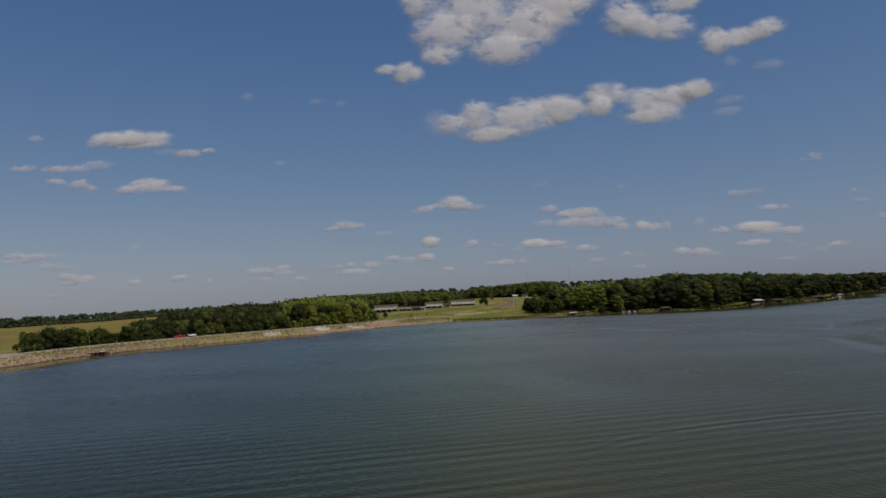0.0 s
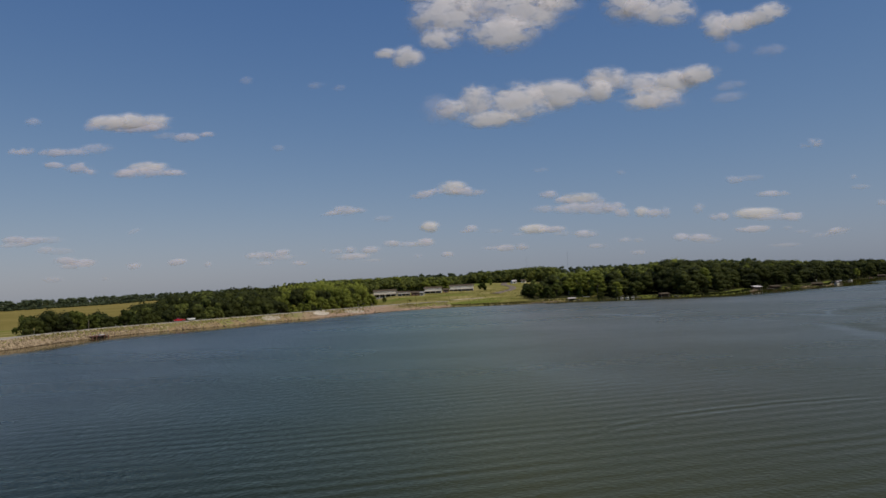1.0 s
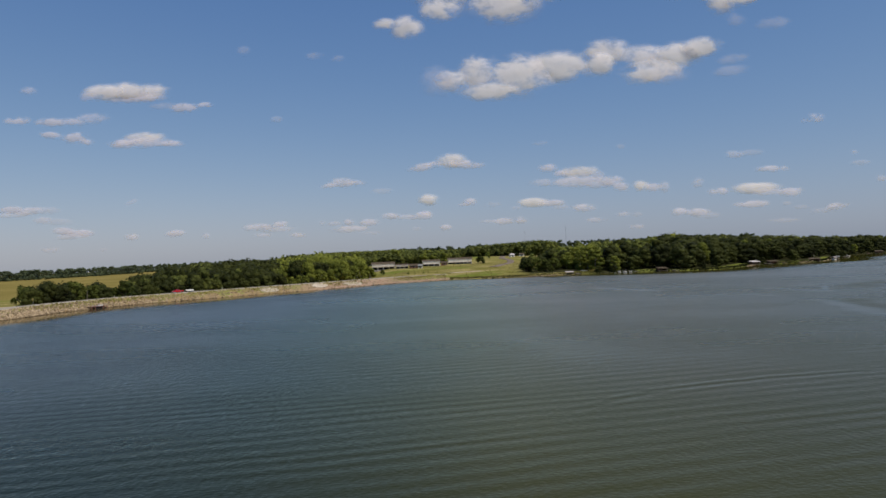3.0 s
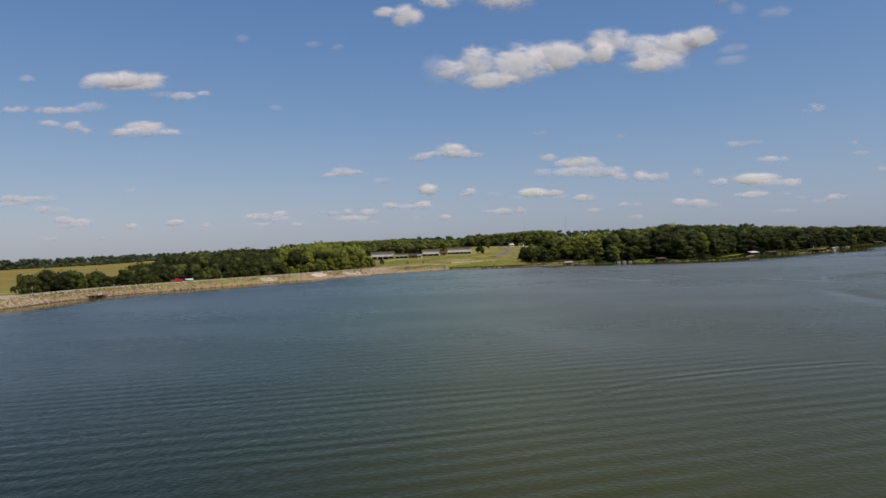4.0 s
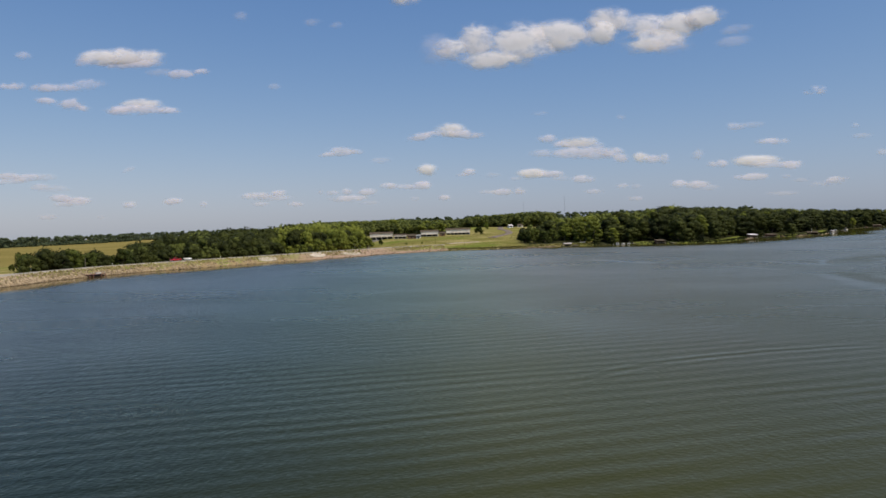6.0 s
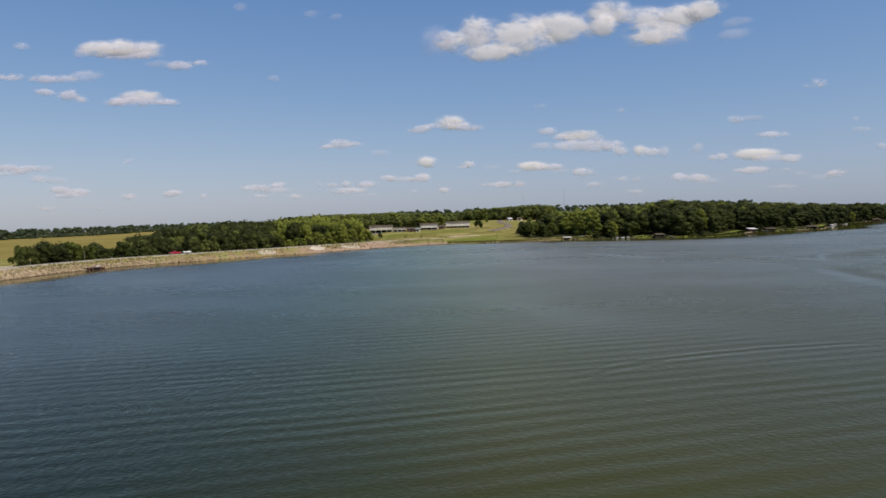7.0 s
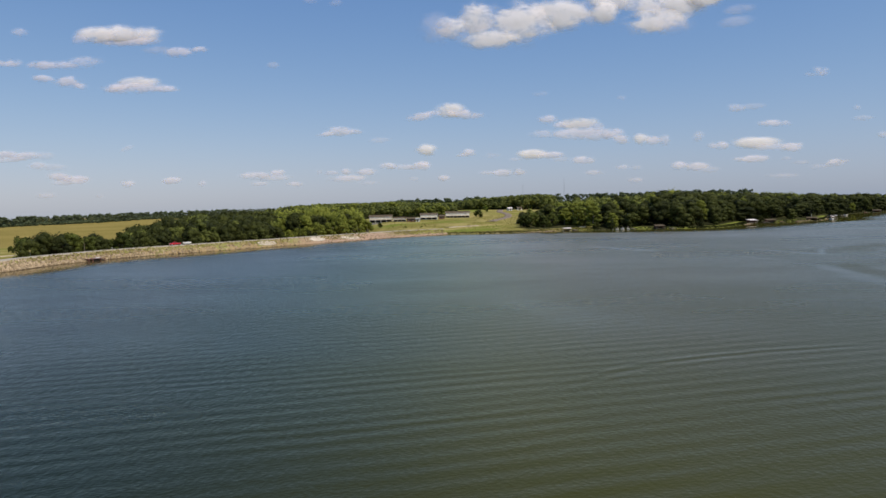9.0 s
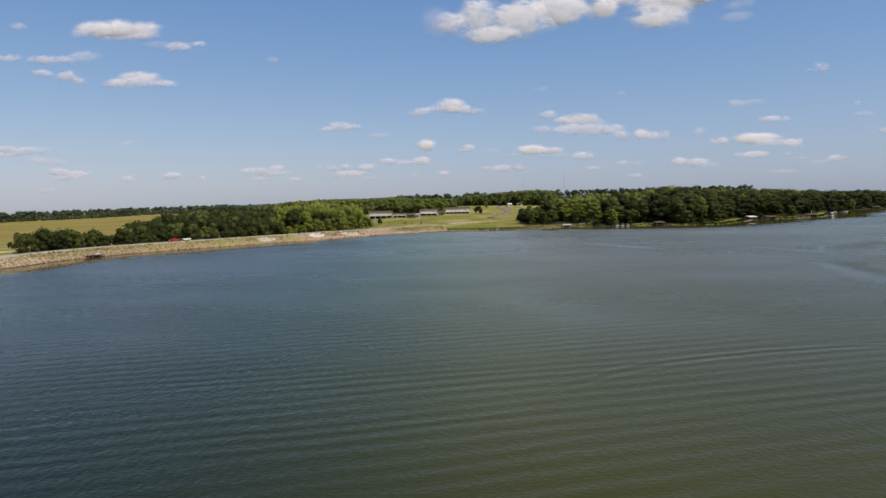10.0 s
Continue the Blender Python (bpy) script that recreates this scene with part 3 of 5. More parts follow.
# ---- trees ----
def ico(sub):
    bm = bmesh.new()
    bmesh.ops.create_icosphere(bm, subdivisions=sub, radius=1.0)
    v = np.array([q.co[:] for q in bm.verts])
    f = np.array([[q.index for q in t.verts] for t in bm.faces])
    bm.free()
    return v, f


ICO1 = ico(1)


def crown_arrays(seed, high, wide, lobes, leaves, leaf, low=0.18, clump=(0.15, 0.24)):
    """Leaf clumps round lobes inside an uneven crown. high, wide in metres; low: where the crown starts."""
    rng = np.random.default_rng(seed)
    vs, fs, n = [], [], 0
    for _ in range(lobes):
        h = rng.uniform(0, 1) ** 0.8
        reach = wide * 0.5 * math.sqrt(max(0.1, 1.0 - 0.92 * h ** 2)) * (0.55 + 0.45 * min(1, (h + 0.05) * 4))
        a, q = rng.uniform(0, 2 * math.pi), math.sqrt(rng.uniform(0.02, 1)) * 0.72
        rad = wide * rng.uniform(*clump)
        c = np.array([math.cos(a) * reach * q, math.sin(a) * reach * q, high * (low + (0.93 - low) * h) - rad * 0.45 * h])
        sc = np.array([rad, rad, rad * rng.uniform(0.7, 0.95)])
        core = ICO1[0] * sc * 0.8 * (1 + 0.16 * rng.standard_normal((len(ICO1[0]), 1))) + c
        vs.append(core)
        fs.append(ICO1[1] + n)
        n += len(core)
        dirs = rng.standard_normal((leaves, 3))
        dirs[:, 2] += 0.25
        dirs /= np.linalg.norm(dirs, axis=1)[:, None]
        cen = c + dirs * sc * rng.uniform(0.75, 1.22, (leaves, 1))
        out = dirs + 0.4 * rng.standard_normal((leaves, 3))
        out /= np.linalg.norm(out, axis=1)[:, None]
        u = np.cross(out, rng.standard_normal((leaves, 3)))
        u /= np.linalg.norm(u, axis=1)[:, None]
        w = np.cross(out, u)
        s = leaf * rng.uniform(0.5, 1.2, (leaves, 1))
        tri = np.stack([cen + u * s, cen - u * s * 0.6 + w * s * 0.8, cen - u * s * 0.5 - w * s * 0.8], 1)
        vs.append(tri.reshape(-1, 3))
        fs.append(np.arange(leaves * 3).reshape(-1, 3) + n)
        n += leaves * 3
    return np.concatenate(vs), np.concatenate(fs)


def trunk_bm(seed, high, radius, spread):
    """A tapered trunk that forks into limbs."""
    rng = random.Random(seed)
    bm = bmesh.new()
    top = Vector((rng.uniform(-0.4, 0.4), rng.uniform(-0.4, 0.4), high * 0.5))
    rod(bm, (0, 0, -0.6), top, radius, radius * 0.55)
    for k in range(5):
        a = k * 1.26 + rng.uniform(-0.4, 0.4)
        start = top * rng.uniform(0.6, 1.0)
        rod(bm, start, start + Vector((math.cos(a) * spread, math.sin(a) * spread, high * rng.uniform(0.15, 0.32))), radius * 0.42, radius * 0.15, 6)
    rod(bm, top, top + Vector((0.2, 0.1, high * 0.34)), radius * 0.5, radius * 0.15, 6)
    return bm


KINDS = {}


def make_kind(key, seed, high, wide, lobes, leaves, leaf, material, bark, label, low=0.18, stout=0.022):
    """A prototype tree, kept as the first copy that is planted."""
    v, f = crown_arrays(seed, high, wide, int(lobes * 1.7), leaves, leaf * 0.72, low, (0.09, 0.16))
    crown = from_arrays("crown", v, f, material)
    bm = trunk_bm(seed, high, high * stout, wide * 0.25)
    trunk = bpy.data.meshes.new("trunk")
    bm.to_mesh(trunk)
    bm.free()
    trunk.materials.append(bark)
    lv, lf = crown_arrays(seed + 50, high, wide, max(6, int(lobes * 0.65)), int(leaves * 0.45), leaf * 1.1, low)
    KINDS[key] = dict(crown=crown, trunk=trunk, high=high, label=label, light=(lv, lf), material=material)


make_kind("oak", 1, 15, 19, 25, 75, 0.6, M_OAK_SHADED, M_BARK, "dark green broad-crowned oak", 0.08)
make_kind("elm", 2, 16, 16, 22, 75, 0.62, M_OAK_SHADED, M_BARK, "dark green ragged elm", 0.07)
make_kind("cottonwood", 3, 19, 15, 23, 80, 0.65, M_COTTON, M_PALE_BARK, "light green tall cottonwood", 0.07)
make_kind("ash", 4, 15, 13, 20, 75, 0.6, M_COTTON, M_BARK, "mid-green round-crowned ash", 0.06)
make_kind("willow", 5, 10, 8, 15, 75, 0.55, M_WILLOW, M_PALE_BARK, "yellow-green willow", 0.05)
make_kind("scrub", 6, 8, 8, 14, 70, 0.5, M_SCRUB, M_BARK, "low dark green scrub tree", 0.04)
make_kind("shrub", 9, 6, 6.5, 11, 50, 0.45, M_OAK_SHADED, M_BARK, "dark green overhanging shrub", 0.02)
make_kind("hilltree", 8, 15, 12, 18, 75, 0.62, M_HILL, M_BARK, "mid-green round-crowned tree", 0.07)
make_kind("forked", 10, 16, 10, 16, 70, 0.55, M_COTTON, M_PALE_BARK, "cottonwood with a forked pale trunk", 0.5, 0.045)
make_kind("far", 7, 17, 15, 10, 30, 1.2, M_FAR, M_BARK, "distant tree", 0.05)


def plant(kind, x, y, high, turn, group, z=None, wide=1.0):
    k = KINDS[kind]
    s = high / k["high"]
    ground = float(height(x, y)) if z is None else z
    tree = new("tree")
    tree.matrix_world = Matrix.Translation((x, y, ground)) @ Matrix.Rotation(turn, 4, "Z") @ Matrix.Diagonal((s * wide, s * wide, s, 1))
    tagged(tree, k["label"] + " " + group[0], "tree", group[1])
    for name in ("trunk", "crown"):
        ob = new(name, k[name])
        ob.parent = tree
    return tree


class Woods:
    """Trees past counting, joined into one mesh per leaf colour."""

    def __init__(self, name, label):
        self.name, self.label, self.by = name, label, {}

    def add(self, kind, x, y, z, high, turn, wide=1.0):
        k = KINDS[kind]
        v, f = k["light"]
        s = high / k["high"]
        c, q = math.cos(turn) * s * wide, math.sin(turn) * s * wide
        w = np.stack([v[:, 0] * c - v[:, 1] * q + x, v[:, 0] * q + v[:, 1] * c + y, v[:, 2] * s + z], 1)
        self.by.setdefault(k["material"], []).append((w, f))

    def done(self):
        for material, lots in self.by.items():
            n, vs, fs = 0, [], []
            for v, f in lots:
                vs.append(v)
                fs.append(f + n)
                n += len(v)
            me = from_arrays(self.name, np.concatenate(vs), np.concatenate(fs), material)
            tagged(new(self.name, me), self.label, "woods", kind="stuff")


def table(v, rows):
    return float(np.interp(v, [a for a, _ in rows], [b for _, b in rows]))


def sown(rng, az0, az1, r0, r1, gap, ok):
    """Random places at least gap apart, given as azimuth and range from the lake's middle."""
    got = []
    cells = {}
    for _ in range(40000):
        az = rng.uniform(az0, az1)
        r = math.sqrt(rng.uniform(r0 * r0, r1 * r1))
        x, y = r * math.sin(radians(az)), r * math.cos(radians(az))
        key = (int(x // gap), int(y // gap))
        if any((x - a) ** 2 + (y - b) ** 2 < gap * gap for i in (-1, 0, 1) for j in (-1, 0, 1) for a, b in cells.get((key[0] + i, key[1] + j), ())):
            continue
        cells.setdefault(key, []).append((x, y))
        got.append((x, y, az, r))
    if not got:
        return []
    a = np.array(got)
    d = inland(a[:, 0], a[:, 1])
    return [(x, y, az, r, dd, float(z)) for (x, y, az, r), dd, z in zip(got, d, height(a[:, 0], a[:, 1], d)) if ok(x, y, az, r, dd)]


def dam_woods():
    """Below the dam: scrub, then tall cottonwoods and oaks."""
    rng = random.Random(11)
    group = ("in the woods below the dam", "trees below the dam")
    back = Woods("woods_below_dam", "dense dark green woods in the valley below the dam")
    tops = [(-33, 4.5), (-32, 5.3), (-31.7, 8.3), (-30.7, 9.5), (-29.7, 9.7), (-29.2, 8.2), (-28, 9.2), (-27.4, 7.6), (-26.8, 9.5), (-26.2, 7.5), (-25.4, 6.8), (-24.9, 9.1), (-24.1, 11.5), (-23.2, 10.4), (-22.5, 12.4), (-21.7, 14.6), (-19.5, 16.9), (-15, 16.8), (-13.7, 17.9), (-12.4, 19.0), (-10.6, 19.7), (-9.3, 19.8), (-7.5, 18.4), (-6.2, 16.5)]
    spots = sown(rng, -31.2, -6.8, 280, 640, 5.6, lambda x, y, az, r, d: hilly(x, y) < 0.5 and 24 < d < (46 if az < -24.5 else 130) and (x + 49) ** 2 + (y - 445) ** 2 > 150)
    spots.sort(key=lambda s: s[4])
    n = 0
    for x, y, az, r, d, z in spots:
        eye = 20.0
        top = eye + (table(az, tops) - eye) * (r / (370 if az < -24 else 430))
        high = (top - z) * rng.uniform(0.8, 1.04) * (1.06 if az < -24.5 else 0.78 + 0.22 * min(1.0, (d - 27) / 60))
        if d < 36 and az > -24.5:
            high *= rng.uniform(0.55, 0.85)
        if high < 4:
            continue
        if az < -24.5:
            kind = rng.choice(["scrub", "scrub", "oak"])
        elif -13.5 < az < -5:
            kind = rng.choice(["cottonwood", "cottonwood", "ash", "elm"])
        else:
            kind = rng.choice(["oak", "oak", "elm", "hilltree"])
        w = rng.uniform(0.75, 1.0) * (1.0 if high > 14 else 1.15)
        if d < 75 and n < 150:
            plant(kind, x, y, high, rng.uniform(0, 6.28), group, z, w)
            n += 1
        else:
            back.add(kind, x, y, z, high, rng.uniform(0, 6.28), w)
    back.done()


def hill_woods():
    rng = random.Random(12)
    back = Woods("hill_woods", "mid-green woods on the hill behind the long buildings")
    tops = [(-15, -0.4), (-14, -0.3), (-12.8, -0.1), (-10.6, 0.06), (-6, 0.04), (-4.2, 0.12), (-2.8, 0.0), (-1, -0.1), (0.85, -0.1), (2.2, 0.08), (3.6, 0.2), (5.5, 0.33), (7.8, 0.42), (9.1, 0.28)]
    for x, y, az, r, d, z in sown(rng, -15, 9, 610, 900, 7.4, lambda x, y, az, r, d: (hilly(x, y) > 0.1 or az < -8 and r < 760) and not (az > 1.0 and r < 780)):
        high = max(7.0, 20.0 + math.tan(radians(table(az, tops))) * r - z) * rng.uniform(0.88, 1.0)
        if r < 640:
            high *= 0.8
        back.add(rng.choice(["hilltree", "hilltree", "hilltree", "hilltree", "ash"]), x, y, z, high, rng.uniform(0, 6.28), rng.uniform(1.15, 1.5))
    back.done()


def right_woods():
    rng = random.Random(13)
    group = ("in the woods on the lake shore", "trees on the wooded shore")
    back = Woods("shore_woods", "dense dark oak woods behind the shore")
    sky_line = [(6.15, -1.2), (6.85, -0.85), (7.8, -0.57), (9.4, -0.35), (10.5, -0.04), (11.8, 0.1), (12.7, -0.05), (14.5, 0.0), (16.6, 0.15), (17.3, 0.27), (18.3, 0.42), (19.1, 0.18), (21.2, 0.06), (24.3, -0.02), (27.3, -0.17), (30.2, -0.3), (32.5, -0.36), (40, -0.4)]
    spots = sown(rng, 6.4, 38, 415, 900, 9.6, lambda x, y, az, r, d: max(3.5, float(lawn_depth(az)) + 1.5) < d < (170 if az < 24 else 260) and all((x - a) ** 2 + (y - b) ** 2 > 64 for a, b in SHEDS) and not (az < 8.6 and r > 500) and not (az < 9.5 and r < 448))
    spots.sort(key=lambda s: s[4])
    n = 0
    for x, y, az, r, d, z in spots:
        top = 20.5 + math.tan(radians(table(az, sky_line))) * r
        high = max(6.0, top - z) * rng.choice([rng.uniform(0.7, 0.88), rng.uniform(0.88, 1.02)]) * (0.68 + 0.35 * min(1.0, d / 80))
        if d < 14:
            high *= rng.uniform(0.6, 0.9)
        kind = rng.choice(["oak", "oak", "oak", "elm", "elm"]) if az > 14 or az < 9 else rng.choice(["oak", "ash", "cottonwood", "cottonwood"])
        # back rows turn lighter for their sunlit tops; the front stays shade-dark
        if d > 70 and rng.random() < 0.72:
            kind = "hilltree"
        if az > 14 and rng.random() < 0.06:
            kind = "ash"
        if d < 48 and n < 150:
            plant(kind, x, y, high, rng.uniform(0, 6.28), group, z, rng.choice([0.95, 1.1, 1.25, 1.45]))
            n += 1
        else:
            back.add(kind, x, y, z, high, rng.uniform(0, 6.28), rng.uniform(1.0, 1.3))
    back.done()


def far_belt():
    rng = random.Random(14)
    belt = Woods("far_woods", "distant hazy belt of woods beyond the hay field")
    for k in range(1800):
        az = rng.uniform(-50, -4)
        r = table(az, [(-50, 1400), (-32.4, 1480), (-27, 1720), (-21.8, 1930), (-4, 2000)]) + rng.uniform(0, 420)
        x, y = r * math.sin(radians(az)), r * math.cos(radians(az))
        z = float(height(x, y))
        high = (20 + math.tan(radians(table(az, [(-33, -0.42), (-23, -0.33), (-4, -0.2)]))) * r - z) * rng.choice([rng.uniform(0.6, 0.9), rng.uniform(0.8, 1.3)])
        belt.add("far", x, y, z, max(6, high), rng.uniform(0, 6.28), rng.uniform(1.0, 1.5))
    for k in range(420):
        az = rng.uniform(-4, 24)
        r = rng.uniform(1150, 1600)
        x, y = r * math.sin(radians(az)), r * math.cos(radians(az))
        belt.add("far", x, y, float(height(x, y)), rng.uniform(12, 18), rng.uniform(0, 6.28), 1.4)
    belt.done()


dam_woods()
hill_woods()
right_woods()
far_belt()


# ---- clouds ----
def shell():
    """Rounded side of a puff that faces the lake."""
    v, f = ico(3)
    back = v[:, 1] > 0.0
    return v, f[~back[f].all(1)]


PUFF = shell()
PUFF_MESH = {thin: from_arrays("puff", *PUFF, (M_CLOUD, M_WISP, M_LOW, M_FAINT)[thin], True) for thin in range(4)}


def cloud(label, puffs):
    """puffs: azimuth, elevation, half width, half height in degrees, kind of vapour, and the tilt up to the right; they hang 4 km away."""
    az, el = puffs[0][:2]
    far = 4100.0

    def place(a, e, r):
        return Vector((math.sin(radians(a)) * r, math.cos(radians(a)) * r, 18 + math.tan(radians(e)) * r))
    top = empty("cloud", Matrix.Translation(place(az, el, far + 55.0 * (el - 14.0))), label, "cloud", "clouds in the sky")
    for k, (a, e, w, h, thin, *tilt) in enumerate(puffs):
        r = far + 55.0 * (e - 14.0) + 1.5 * k
        ob = new("puff", PUFF_MESH[thin])
        sx, sz = r * math.tan(radians(w)) * 1.28, r * math.tan(radians(h)) * 1.32
        ob.parent = top
        ob.matrix_world = Matrix.Translation(place(a, e, r)) @ Matrix.Rotation(-radians(sum(tilt)), 4, "Y") @ Matrix.Diagonal((sx / math.cos(radians(a)), 0.3 * sz, sz, 1))


cloud("long ragged white cumulus bank in the blue sky", [(-0.04, 13.56, 1.48, 1.23, 1), (1.14, 13.57, 1.48, 0.9, 0), (3.17, 14.1, 1.65, 1.43, 0), (4.07, 12.64, 2.53, 0.77, 0), (6.66, 13.68, 3.04, 1.73, 0), (9.82, 14.13, 2.87, 1.21, 0), (13.73, 14.92, 1.86, 1.04, 0), (13.22, 14.05, 1.17, 0.9, 0), (16.61, 14.14, 1.88, 1.03, 0), (17.12, 13.04, 2.48, 0.93, 0, 4), (19.12, 14.06, 1.76, 1.04, 0, 4), (20.83, 14.43, 1.51, 0.77, 0, 8), (18.28, 12.66, 1.67, 0.66, 1)])
cloud("broad white cumulus bank high in the sky", [(-1.19, 22.83, 1.73, 1.23, 0), (0.94, 20.61, 3.08, 1.92, 0), (0.4, 19.03, 1.83, 1.02, 0), (3.18, 22.06, 3.32, 2.3, 0), (5.43, 19.12, 3.13, 1.55, 0), (7.1, 20.5, 3.28, 2.29, 0), (9.29, 21.82, 3.0, 2.7, 0), (11.51, 22.13, 2.37, 1.25, 0), (4.14, 24.06, 3.93, 1.79, 0)])
cloud("white cumulus cloud with a ragged base", [(15.57, 20.33, 1.95, 1.68, 0), (16.86, 19.88, 1.47, 0.86, 0), (18.78, 19.24, 2.3, 1.21, 0, 5), (19.53, 20.86, 2.3, 0.87, 0, 6), (20.96, 21.63, 1.94, 1.08, 0, 6)])
cloud("small ragged white cloud", [(22.25, 17.65, 1.33, 1.14, 0), (23.93, 17.68, 1.44, 0.84, 0, 12), (25.73, 17.94, 1.6, 0.78, 0, 16), (23.28, 16.06, 0.79, 0.49, 1), (25.84, 15.38, 1.2, 0.48, 1, 4)])
cloud("small white cumulus puff", [(-4.08, 18.07, 1.01, 0.51, 0), (-2.33, 17.73, 1.33, 1.0, 0)])
cloud("faint wisp of white cloud", [(-15.44, 16.02, 0.56, 0.37, 1)])
cloud("faint wisp of white cloud", [(-9.89, 15.76, 0.81, 0.38, 1)])
cloud("faint wisp of white cloud", [(-8.10, 15.56, 0.63, 0.29, 1)])
cloud("faint wisp of white cloud", [(-13.11, 10.91, 0.53, 0.26, 1)])
cloud("faint white cloud streak", [(22.85, 12.48, 1.26, 0.4, 1, 6), (23.07, 13.31, 1.09, 0.38, 1, 8)])
cloud("small white cloud in blue sky", [(28.24, 8.41, 0.78, 0.33, 2), (27.75, 8.33, 0.5, 0.2, 3)])
cloud("flat-based white cumulus cloud with a grey underside", [(-25.55, 12.5, 1.44, 0.59, 0), (-24.05, 12.68, 1.67, 0.65, 0), (-22.51, 12.67, 1.44, 0.66, 0), (-23.44, 12.22, 2.21, 0.37, 2), (-26.73, 12.13, 0.61, 0.36, 3)])
cloud("thin grey-white cloud tail", [(-20.07, 11.64, 1.22, 0.38, 2), (-18.57, 11.91, 0.66, 0.23, 2), (-21.59, 11.73, 1.06, 0.29, 1)])
cloud("thin grey-white cloud streak", [(-31.25, 10.21, 0.84, 0.3, 2), (-29.09, 10.24, 1.06, 0.33, 2), (-26.77, 10.52, 1.41, 0.44, 3, 5), (-27.98, 10.31, 1.08, 0.28, 3)])
cloud("small grey-white cloud with a slanting top", [(-27.68, 9.2, 0.97, 0.39, 2), (-29.21, 9.31, 0.7, 0.26, 2, -8), (-27.1, 8.87, 0.73, 0.26, 2)])
cloud("flat-based white cumulus cloud", [(-22.95, 9.34, 1.44, 0.43, 0), (-23.23, 8.93, 2.29, 0.38, 2), (-24.51, 8.92, 1.02, 0.32, 2, 6), (-21.14, 8.97, 1.0, 0.26, 2, -4)])
cloud("faint wisp of grey-white cloud", [(-30.45, 12.29, 0.54, 0.31, 3)])
cloud("low white cumulus cloud with thin ends", [(-8.09, 5.81, 1.18, 0.4, 2), (-9.15, 5.59, 0.75, 0.21, 2, 6), (-6.88, 5.78, 0.79, 0.21, 3)])
cloud("faint grey wisp of cloud", [(-4.86, 5.03, 0.89, 0.24, 1)])
cloud("white cumulus cloud with a domed top", [(0.88, 7.25, 1.26, 0.6, 0), (2.1, 6.93, 1.61, 0.37, 2, -4), (-1.58, 6.85, 1.15, 0.34, 2, 6), (-0.35, 7.07, 0.92, 0.3, 2)])
cloud("small round white cumulus puff", [(-1.12, 4.18, 0.89, 0.47, 0)])
cloud("small white cloud in blue sky", [(2.3, 3.86, 0.65, 0.3, 2), (1.71, 3.68, 0.49, 0.14, 3)])
cloud("low white cumulus line", [(-4.31, 2.95, 0.8, 0.26, 2), (-3.09, 2.84, 0.92, 0.24, 3), (-1.78, 2.87, 1.0, 0.32, 2), (-1.42, 3.08, 0.52, 0.24, 2)])
cloud("low ragged white cumulus line", [(-6.09, 2.52, 0.89, 0.29, 2), (-7.68, 2.58, 0.49, 0.27, 2), (-8.89, 2.5, 0.63, 0.2, 3), (-9.87, 2.6, 0.33, 0.21, 3), (-7.55, 2.02, 1.6, 0.3, 2), (-5.89, 1.63, 0.92, 0.15, 1)])
cloud("small low white cloud", [(0.24, 1.85, 0.52, 0.25, 2)])
cloud("low flat white cloud", [(5.06, 2.16, 0.95, 0.27, 2), (3.83, 2.2, 0.74, 0.18, 3), (6.36, 2.21, 0.61, 0.29, 2)])
cloud("low flat white cloud", [(7.45, 3.57, 1.28, 0.38, 0), (9.03, 3.45, 1.12, 0.27, 2), (6.07, 3.21, 0.52, 0.14, 1)])
cloud("faint grey wisp of cloud", [(4.09, 3.58, 0.77, 0.21, 1)])
cloud("faint grey wisp of cloud", [(-2.2, 1.84, 0.4, 0.18, 1)])
cloud("faint grey wisp of cloud", [(8.18, 8.31, 0.63, 0.21, 1)])
cloud("faint grey wisp of cloud", [(14.53, 7.66, 0.38, 0.22, 1)])
cloud("small low cumulus puff", [(8.72, 6.28, 0.79, 0.36, 2)])
cloud("ragged low cumulus group with a joined base", [(11.19, 5.87, 1.5, 0.5, 0), (9.94, 5.75, 0.8, 0.32, 2), (12.6, 5.53, 0.7, 0.32, 3), (11.35, 5.06, 2.29, 0.5, 2), (8.49, 5.15, 1.26, 0.32, 3), (13.73, 4.95, 1.01, 0.44, 2, -4), (14.42, 4.48, 0.78, 0.39, 2, -8), (12.76, 4.73, 1.22, 0.32, 3)])
cloud("small low white cumulus cloud", [(15.96, 4.4, 0.68, 0.44, 0), (16.9, 4.26, 0.71, 0.35, 2), (17.74, 4.22, 0.47, 0.42, 3)])
cloud("small low white cloud", [(11.54, 2.94, 0.97, 0.32, 2), (9.72, 3.06, 0.9, 0.2, 1)])
cloud("small low white cloud", [(12.41, 1.94, 0.85, 0.22, 3)])
cloud("small low white cloud", [(14.57, 2.24, 0.61, 0.25, 3), (15.61, 2.2, 0.41, 0.19, 1)])
cloud("small low white cloud", [(15.48, 1.22, 0.65, 0.2, 3)])
cloud("small low white cloud", [(20.14, 4.44, 0.55, 0.41, 3, 8)])
cloud("small low white cloud", [(21.64, 3.62, 0.76, 0.31, 2)])
cloud("low white cumulus cloud", [(24.25, 3.69, 1.74, 0.42, 0), (26.67, 3.25, 0.81, 0.39, 2), (25.4, 3.29, 1.64, 0.26, 3)])
cloud("low thin white cloud streak", [(24.1, 2.51, 1.19, 0.28, 2), (26.3, 2.42, 0.36, 0.16, 1), (23.25, 2.52, 0.62, 0.17, 3)])
cloud("thin white cloud streak", [(25.43, 5.03, 1.16, 0.25, 2)])
